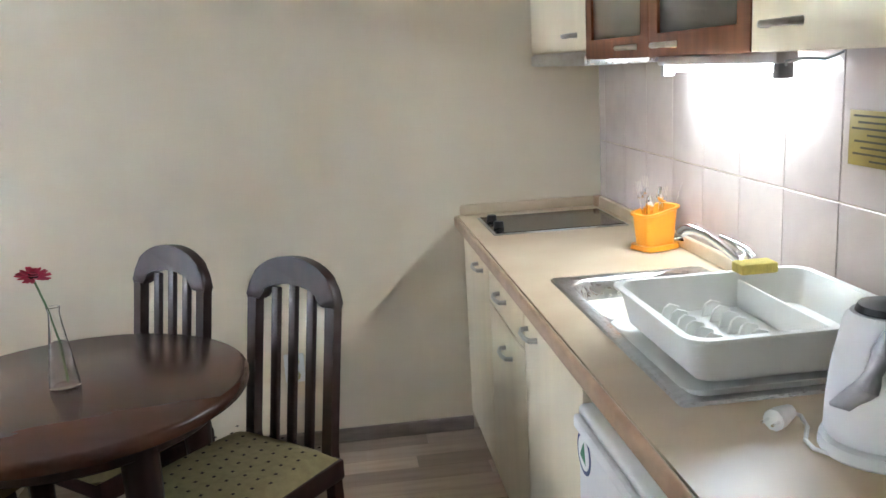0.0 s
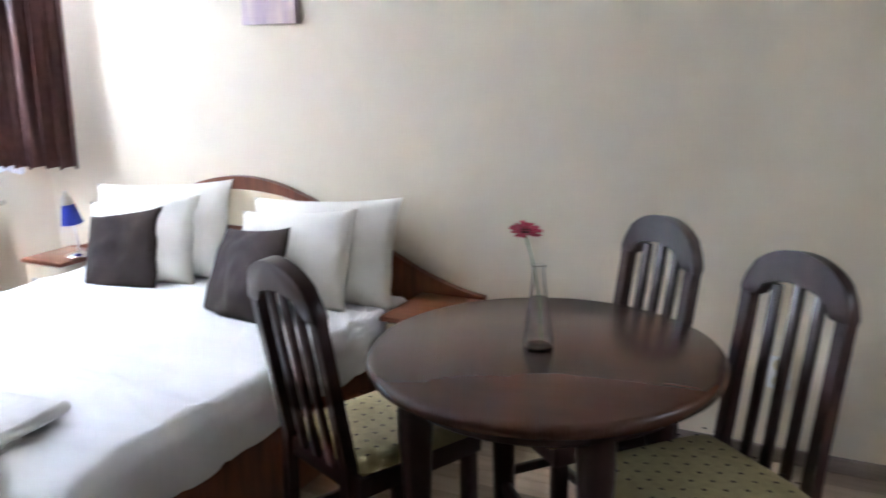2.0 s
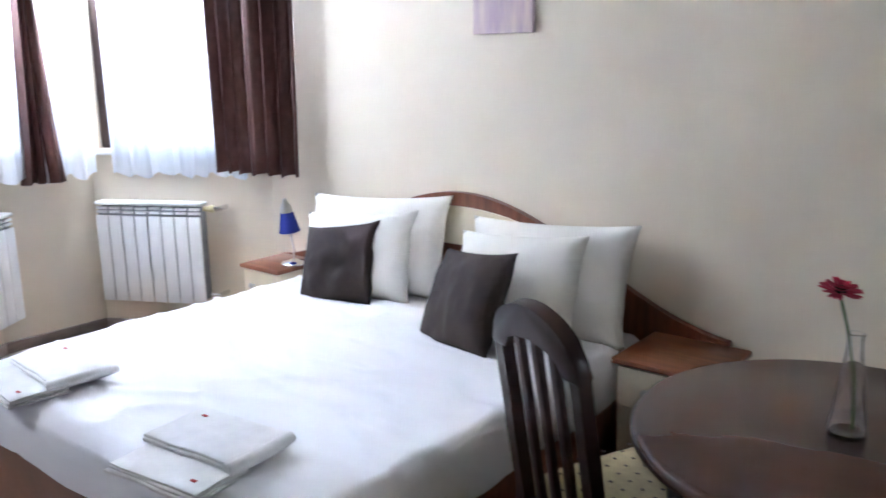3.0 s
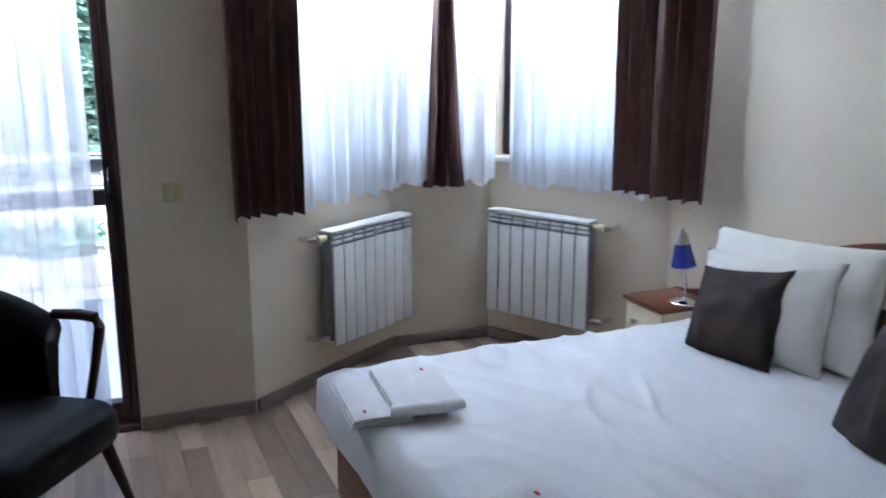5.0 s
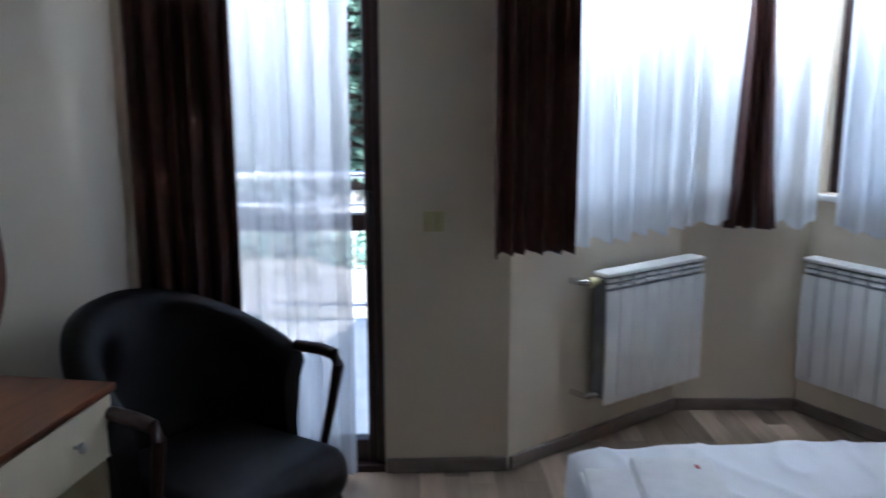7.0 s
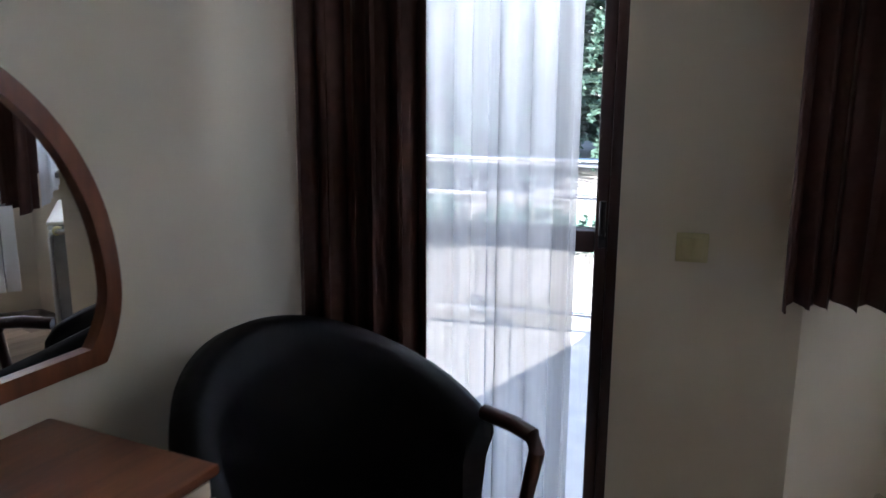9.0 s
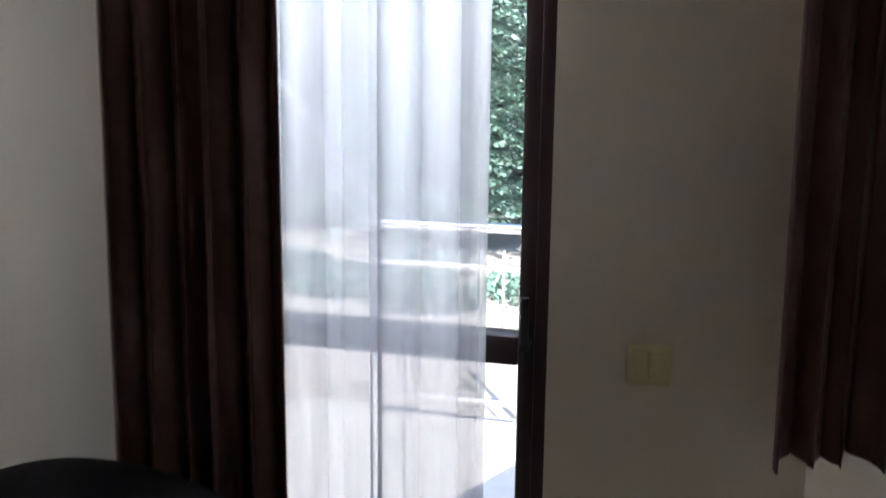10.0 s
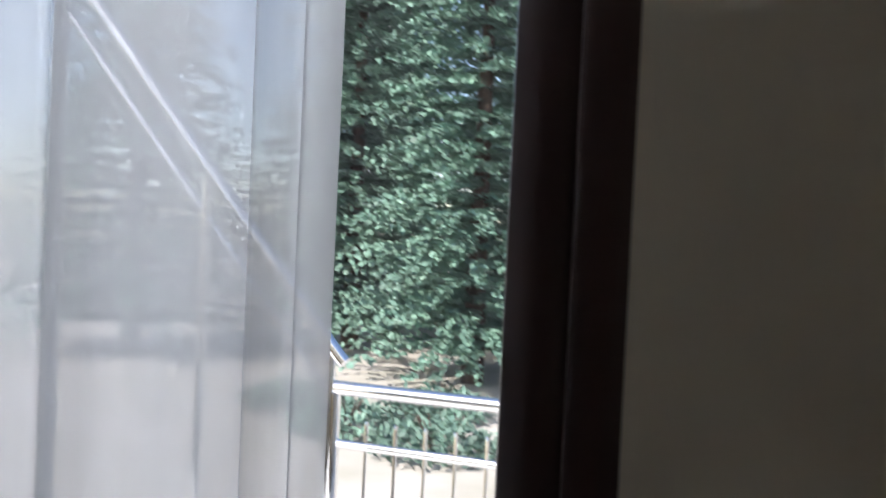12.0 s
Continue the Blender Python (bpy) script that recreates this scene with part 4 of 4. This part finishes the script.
sp = tagged(obj("sponge", box(0.87, 2.075, z0 + 0.1085, 0.955, 2.125, z0 + 0.133, 0.006), M["sponge"], 40), "yellow and olive washing-up sponge on the rack", "sponge")

# cutlery caddy
cd = thing("cutlery_caddy", "orange plastic cutlery holder with a slanted rim", "cutlery holder", pose(0.985, 2.865, top_z, 0, 0, 20))


def tilted(w, d, r, z, slope):
    return [(x, y, zz + slope * x) for x, y, zz in rrect(-w, -d, w, d, r, z)]


part("cup", shell([tilted(0.05, 0.035, 0.02, 0.012, 0), tilted(0.052, 0.037, 0.02, 0.012, 0), tilted(0.062, 0.044, 0.025, 0.115, 0.14), tilted(0.069, 0.05, 0.028, 0.118, 0.14), tilted(0.069, 0.05, 0.028, 0.124, 0.14), tilted(0.059, 0.041, 0.022, 0.124, 0.14), tilted(0.048, 0.033, 0.018, 0.02, 0)]), M["orange"], cd, smooth=50)
part("saucer", shell([tilted(0.06, 0.045, 0.03, 0.001, 0), tilted(0.068, 0.053, 0.03, 0.004, 0), tilted(0.066, 0.051, 0.03, 0.018, 0), tilted(0.05, 0.035, 0.02, 0.018, 0)]), M["orange"], cd, smooth=50)
for k, (x, y, lx, ly, ln, kind) in enumerate(((-0.03, 0.0, -0.1, 0.1, 0.19, "fork"), (-0.01, 0.02, 0.0, 0.05, 0.2, "fork"), (0.0, -0.01, 0.05, -0.05, 0.17, "spoon"), (0.02, 0.01, 0.2, 0.0, 0.16, "fork"), (0.035, 0.0, 0.38, -0.1, 0.19, "knife"), (-0.02, -0.015, -0.15, -0.1, 0.15, "spoon"))):
    bm = bmesh.new()
    box(-0.004, -0.001, 0, 0.004, 0.001, ln * 0.72, bm=bm)
    if kind == "fork":
        box(-0.011, -0.001, ln * 0.72, 0.011, 0.001, ln * 0.82, 0.0008, bm=bm)
        for i in range(4):
            box(-0.0105 + 0.006 * i, -0.001, ln * 0.82, -0.0075 + 0.006 * i, 0.001, ln, bm=bm)
    elif kind == "knife":
        box(-0.008, -0.0008, ln * 0.72, 0.008, 0.0008, ln * 1.05, 0.0006, bm=bm)
    else:
        lathe([(0.002, ln * 0.72), (0.012, ln * 0.8), (0.013, ln * 0.9), (0.006, ln)], 10, bm=bm)
    bm.transform(pose(0.985, 2.865, top_z + 0.024, 0, 0, 20) @ pose(x, y, 0) @ Matrix.Shear("XY", 4, (lx, ly)))
    tagged(obj(kind, bm, M["chrome"], 40), f"stainless steel {kind} standing in the cutlery holder", kind, "cutlery")

# kettle
kt = thing("electric_kettle", "white and grey plastic electric kettle on its base", "kettle", pose(0.805, 1.5, top_z, 0, 0, 200))
part("base", lathe([(0.085, 0), (0.088, 0.004), (0.086, 0.02), (0.07, 0.024), (0.001, 0.024)], 32), M["white"], kt)
part("jug", lathe([(0.078, 0.025), (0.081, 0.03), (0.08, 0.07), (0.074, 0.13), (0.064, 0.18), (0.058, 0.205), (0.052, 0.211), (0.001, 0.213)], 32), M["white"], kt)
part("lid", lathe([(0.046, 0.212), (0.042, 0.222), (0.012, 0.226), (0.001, 0.227)], 24), M["black"], kt, "dark lid")
part("handle", tube([(-0.045, -0.028, 0.205), (-0.085, -0.05, 0.205), (-0.102, -0.06, 0.175), (-0.1, -0.058, 0.12), (-0.078, -0.044, 0.06)], 0.013, taper=[0.014, 0.015, 0.014, 0.013, 0.012]), M["grey"], kt, "curved grey handle")
part("window", tube([(0.05, 0.034, 0.2), (0.06, 0.034, 0.17), (0.068, 0.022, 0.12), (0.072, -0.006, 0.09), (0.066, -0.035, 0.075)], 0.012, taper=[0.006, 0.015, 0.018, 0.016, 0.006]), M["grey"], kt, "grey level window")
plug = thing("power_plug", "white mains plug lying on the worktop", "plug", pose(0.7, 1.6, top_z, 0, 0, 212))
part("body", tube([(-0.03, 0, 0.019), (0.005, 0, 0.019), (0.018, 0, 0.019)], 0.018, taper=[0.012, 0.018, 0.018]), M["white"], plug)
for y in (-0.009, 0.009):
    part("pin", tube([(0.018, y, 0.019), (0.038, y, 0.019)], 0.0024, n=8), M["chrome"], plug)
cpts = [(0.724, 1.615, 0.929), (0.742, 1.612, 0.922), (0.738, 1.585, 0.915), (0.712, 1.545, 0.914), (0.708, 1.515, 0.914), (0.725, 1.49, 0.914), (0.745, 1.482, 0.916)]
part("cord", tube([pose(0.7, 1.6, top_z, 0, 0, 212).inverted() @ Vector(p) for p in cpts], 0.0035, n=8), M["white"], plug)

# upper cabinets
UX, UZ, UT = 0.81, 1.487, 2.12


def upper(y0, y1, z0, kind, hy):
    e = thing("wall_cabinet", "cream kitchen wall cabinet with bow handle" if kind == "cream" else "cherry framed wall cabinet with frosted glass doors", "cabinet", pose(0, 0, 0), group="wall cabinets")
    part("body", box(UX + 0.02, y0 + 0.001, z0, K - 0.003, y1 - 0.001, UT), M["cream"] if kind == "cream" else M["cherry_z"], e)
    if kind == "cream":
        d = part("door", box(UX, y0 + 0.002, z0 + 0.002, UX + 0.018, y1 - 0.002, UT, 0.002), M["cream"], e)
        part("handle", handle(0, pose(UX, hy, z0 + 0.049, 0, 0, -90)), M["nickel"], d)
    else:
        ym = (y0 + y1) / 2
        for a, b, h in ((y0 + 0.002, ym - 0.001, ym - 0.118), (ym + 0.001, y1 - 0.002, ym + 0.135)):
            d = part("door", ring_prism([(a, z0 + 0.002), (b, z0 + 0.002), (b, UT), (a, UT)], [(a + 0.055, z0 + 0.055), (b - 0.055, z0 + 0.055), (b - 0.055, UT - 0.06), (a + 0.055, UT - 0.06)], UX, UX + 0.019, "x"), M["cherry_z"], e, "cherry door frame")
            part("pane", box(UX + 0.008, a + 0.054, z0 + 0.054, UX + 0.012, b - 0.054, UT - 0.059), M["frost"], d, "frosted glass pane")
            part("handle", handle(0, pose(UX, h, z0 + 0.027, 0, 0, -90)), M["nickel"], d)
    return e


upper(2.972, 3.69, UZ + 0.028, "cream", 3.12)
upper(1.94, 2.972, UZ, "cherry", 0)
upper(1.3, 1.94, UZ, "cream", 1.82)
hood = thing("cooker_hood", "slim steel cooker hood under the wall cabinet", "cooker hood", pose(0, 0, 0))
part("body", box(UX + 0.005, 2.98, UZ - 0.018, K - 0.016, 3.68, UZ + 0.027, 0.004), M["steel"], hood)
part("lip", box(UX - 0.004, 2.98, UZ - 0.014, UX + 0.004, 3.68, UZ + 0.02, 0.002), M["steel"], hood)

lt = thing("under_cabinet_light", "lit fluorescent strip light under the wall cabinets", "light", pose(0, 0, 0))
part("housing", box(K - 0.115, 2.15, UZ - 0.026, K - 0.065, 2.82, UZ - 0.002, 0.004), M["white"], lt)
part("tube", tube([(K - 0.09, 2.18, UZ - 0.036), (K - 0.09, 2.79, UZ - 0.036)], 0.0085, n=12), M["tube"], lt, "glowing white tube")
for y in (2.168, 2.805):
    part("clip", box(K - 0.108, y - 0.014, UZ - 0.058, K - 0.072, y + 0.012, UZ - 0.024, 0.004), M["grey"], lt)
part("cord", tube([(K - 0.09, 2.156, UZ - 0.03), (K - 0.11, 2.12, UZ - 0.022), (K - 0.1, 2.06, UZ - 0.016), (K - 0.085, 2.02, UZ - 0.02), (K - 0.07, 1.98, UZ - 0.006)], 0.003, n=8), M["grey"], lt)
tl = bpy.data.lights.new("tube_light", "AREA")
tl.shape, tl.size, tl.size_y, tl.energy, tl.color = "RECTANGLE", 0.6, 0.02, 0.14, (0.86, 0.97, 1.0)
tlo = new("tube_light", tl)
tlo.matrix_world = Matrix.Translation((K - 0.09, 2.485, UZ - 0.052)) @ Matrix.Rotation(radians(90), 4, "Z")

sign = thing("notice_plate", "gold notice plate with dark unreadable lines", "sign", pose(K - 0.012, 1.947, 1.31))
part("plate", box(-0.004, -0.09, -0.055, 0.0, 0.09, 0.055, 0.001), M["brasssign"], sign)
for k in range(8):
    part("line", box(-0.0046, -0.08, 0.042 - 0.0125 * k, -0.0041, (0.075, 0.06, 0.08, 0.03, 0.07, 0.05, 0.075, 0.02)[k], 0.046 - 0.0125 * k), M["ink"], sign)

# ---- outside ----
tagged(obj("ground", prism([(-60, -60), (-6.6, -60), (-6.6, 60), (-60, 60)], -1.3, -0.9, "z"), M["ground"]), "dry sunlit garden ground with grass patches", "ground", kind="structure")
tagged(obj("balcony_floor", box(-6.55, -2.5, -0.2, W - 0.2, 5.5, -0.03, 0.004), M["slab"]), "pale tiled balcony floor", "floor", kind="structure")
rail = thing("balcony_railing", "round stainless steel balcony railing with thin balusters", "railing", pose(-6.4, 0, 0))
part("top_rail", tube([(0, 0.1, 0.945), (0, 5.0, 0.945)], 0.024, n=14), M["chrome"], rail)
part("lower_rail", tube([(0, 0.1, 0.757), (0, 5.0, 0.757)], 0.015), M["chrome"], rail)
part("lower_rail", tube([(0, 0.1, 0.1), (0, 5.0, 0.1)], 0.015), M["chrome"], rail)
for k in range(46):
    part("baluster", tube([(0, 0.22 + 0.105 * k, 0.08), (0, 0.22 + 0.105 * k, 0.83), (-0.004, 0.22 + 0.105 * k, 0.84)], 0.0065, n=8), M["chrome"], rail)
for y in (0.1, 2.0, 4.0):
    part("post", tube([(0, y, -0.03), (0, y, 0.93)], 0.02, n=12), M["chrome"], rail)
st = thing("stair_railing", "sloping steel handrail of the outside stair", "railing", pose(-6.4, 0.1, 0))
part("handrail", tube([(0, 0.03, 1.03), (0, 0.0, 1.06), (0, -1.9, 3.25)], 0.024, n=14), M["chrome"], st)
part("lower_rail", tube([(0, -0.02, 0.91), (0, -1.9, 3.07)], 0.015), M["chrome"], st)
for y in (-0.02, -0.54, -1.2):
    part("post", tube([(0, y, -0.03), (0, y, 1.04 - y * 1.152)], 0.018), M["chrome"], st)


def shrub(x, y, w, h, seed):
    """A low bush of many small leaves on a few stems."""
    rnd = random.Random(seed)
    e = thing("shrub", "low green garden shrub on the dry bank", "shrub", pose(x, y, -0.92), group="garden shrubs")
    bm = bmesh.new()
    for k in range(5):
        a = rnd.uniform(0, math.tau)
        tube([(0, 0, 0), (0.3 * w * math.cos(a), 0.3 * w * math.sin(a), h * 0.8)], 0.02, bm=bm, n=6, taper=[0.025, 0.008])
    part("stems", bm, M["bark"], e)
    verts, faces = [], []
    for k in range(900):
        a, r, u = rnd.uniform(0, math.tau), w * math.sqrt(rnd.random()), rnd.random()
        top = h * (1 - (r / w) ** 2 * 0.6) * (0.75 + 0.3 * noise.noise((x + 2 * math.cos(a), y + 2 * math.sin(a), seed)))
        c = Vector((r * math.cos(a), r * math.sin(a), max(0.05, top * (0.3 + 0.7 * u))))
        d = Vector((rnd.uniform(-1, 1), rnd.uniform(-1, 1), rnd.uniform(-0.2, 0.8))).normalized()
        o = d.cross(Vector((rnd.uniform(-1, 1), rnd.uniform(-1, 1), 1))).normalized()
        b0 = len(verts)
        verts.extend([c, c + d * 0.06 + o * 0.03, c + d * 0.12, c + d * 0.06 - o * 0.03])
        faces.append((b0, b0 + 1, b0 + 2, b0 + 3))
    me = bpy.data.meshes.new("leaves")
    me.from_pydata(verts, [], faces)
    me.materials.append(M["leaf"])
    ob = new("leaves", me)
    ob.parent = e
    ob["kind"] = "stuff"
    return e


first_shrub = shrub(-12.4, -1.6, 0.7, 0.55, 5)
for x, y, rz in ((-13.2, -0.4, 80), (-12.9, -2.9, 150), (-13.8, -4.1, 30), (-12.6, 0.8, 200), (-14.2, -2.2, 260)):
    copy_thing(first_shrub, pose(x, y, -0.92, 0, 0, rz))


def conifer(x, y, h, r, seed):
    rnd = random.Random(seed)
    e = thing("conifer_tree", "tall dark green conifer with drooping feathery branches", "tree", pose(x, y, -0.95), group="garden conifers")
    part("trunk", tube([(0, 0, 0), (0.05, 0.02, h * 0.4), (0, 0, h)], 0.2, taper=[0.2, 0.13, 0.03]), M["bark"], e)
    verts, faces = [], []
    z = 0.7
    while z < h:
        rr = r * (1 - z / h) ** 0.75 + 0.15
        n = int(11 + rr * 4)
        for k in range(n):
            a = rnd.uniform(0, math.tau)
            ln = rr * rnd.uniform(0.65, 1.12)
            d = Vector((math.cos(a), math.sin(a), 0))
            s = Vector((-d.y, d.x, 0))
            steps = int(ln / 0.16) + 2
            for i in range(1, steps):
                t = i / steps
                c = d * ln * t + Vector((0, 0, z + 0.25 * t - 0.5 * t * t + rnd.uniform(-0.06, 0.06)))
                for sg in (-1, 1, 0, -0.5, 0.5):
                    w = 0.27 * (1 - t * 0.6) * rnd.uniform(0.6, 1.2)
                    tip = c + d * w * 0.8 + s * sg * w * 0.75 + Vector((0, 0, -0.1 * w + rnd.uniform(-0.07, 0.07)))
                    o = (tip - c).cross(Vector((0, 0, 1))).normalized() * 0.034 + Vector((0, 0, rnd.uniform(-0.04, 0.04)))
                    b0 = len(verts)
                    mid = c.lerp(tip, 0.55)
                    verts.extend([c, mid + o, tip, mid - o + Vector((0, 0, -0.02))])
                    faces.append((b0, b0 + 1, b0 + 2, b0 + 3))
        z += 0.26
    me = bpy.data.meshes.new("crown")
    me.from_pydata(verts, [], faces)
    me.materials.append(M["leaf"])
    ob = new("crown", me)
    ob.parent = e
    ob["kind"] = "stuff"
    return e


base = conifer(-17.0, -2.6, 11.0, 2.7, 1)
other = conifer(-19.5, -6.0, 12.0, 2.9, 2)
for x, y, rz in ((-20.5, 0.2, 70), (-16.5, -9.0, 140), (-21, 4.5, 200), (-18, 8.5, 30), (-25, -4, 80), (-26, -9, 10), (-25, 2, 120), (-22.5, -1.6, 33), (-23, -6.5, 77), (-22.8, 2.6, 140)):
    copy_thing(other if rz % 20 else base, pose(x, y, -0.95, 0, 0, rz))

# ---- wall tiles and floor planks, last ----
splash = tagged(obj("splashback", box(K - 0.007, 1.0, 0.9, K - 0.001, N - 0.001, UZ + 0.02), M["grout"]), "splashback of mottled grey-pink wall tiles", "splashback", kind="structure")
TW, TZ, JOINT = 0.223, 1.17, 0.0016
ys = [1.0] + [2.29 + TW * k for k in range(-5, 7)] + [N - 0.001]
tile_mesh = {}
for z0, z1 in ((0.9, TZ), (TZ, UZ + 0.02)):
    for y0, y1 in zip(ys, ys[1:]):
        key = (round(y1 - y0, 3), round(z1 - z0, 3))
        if key not in tile_mesh:
            bm = box(0, JOINT, JOINT, -0.006, key[0] - JOINT, key[1] - JOINT, 0.0012, seg=1)
            me = bpy.data.meshes.new("tile")
            bmesh.ops.recalc_face_normals(bm, faces=bm.faces)
            bm.to_mesh(me)
            bm.free()
            me.materials.append(M["tile"])
            tile_mesh[key] = me
        ob = new("tile", tile_mesh[key])
        ob.location = (K - 0.0055, y0, z0)
        ob.parent = splash

rp = random.Random(4)
PW, PL = 0.098, 0.72
plank_mesh = {}


def plank(x0, y0, x1, y1):
    key = (round(x1 - x0, 3), round(y1 - y0, 3))
    if key not in plank_mesh:
        bm = box(0, 0, -0.006, key[0], key[1], 0.0)
        me = bpy.data.meshes.new("plank")
        bm.to_mesh(me)
        bm.free()
        me.materials.append(M["plank"])
        plank_mesh[key] = me
    ob = new("plank", plank_mesh[key])
    ob.location = (x0, y0, 0)
    ob.parent = floor


def west_end(y):
    """How far west the floor reaches at y, under the walls."""
    if y < SE:
        return JX
    if y < SW:
        return W + max(0.0, (SW - y - PW) / SLANT - 0.1)
    if y < PIER - PW:
        return W
    return -4.86


y = S2
while y < N:
    y1 = min(y + PW, N)
    x = west_end(y) - rp.choice((0.0, 0.12, 0.3, 0.45, 0.6))
    first = west_end(y)
    while x < K:
        x0, x1 = max(x, first), min(x + PL * rp.choice((0.7, 1.0, 1.0)), K)
        if x1 - x0 > 0.02:
            plank(x0 + 0.0006, y + 0.0006, x1 - 0.0006, y1 - 0.0006)
        x = x1
    y = y1
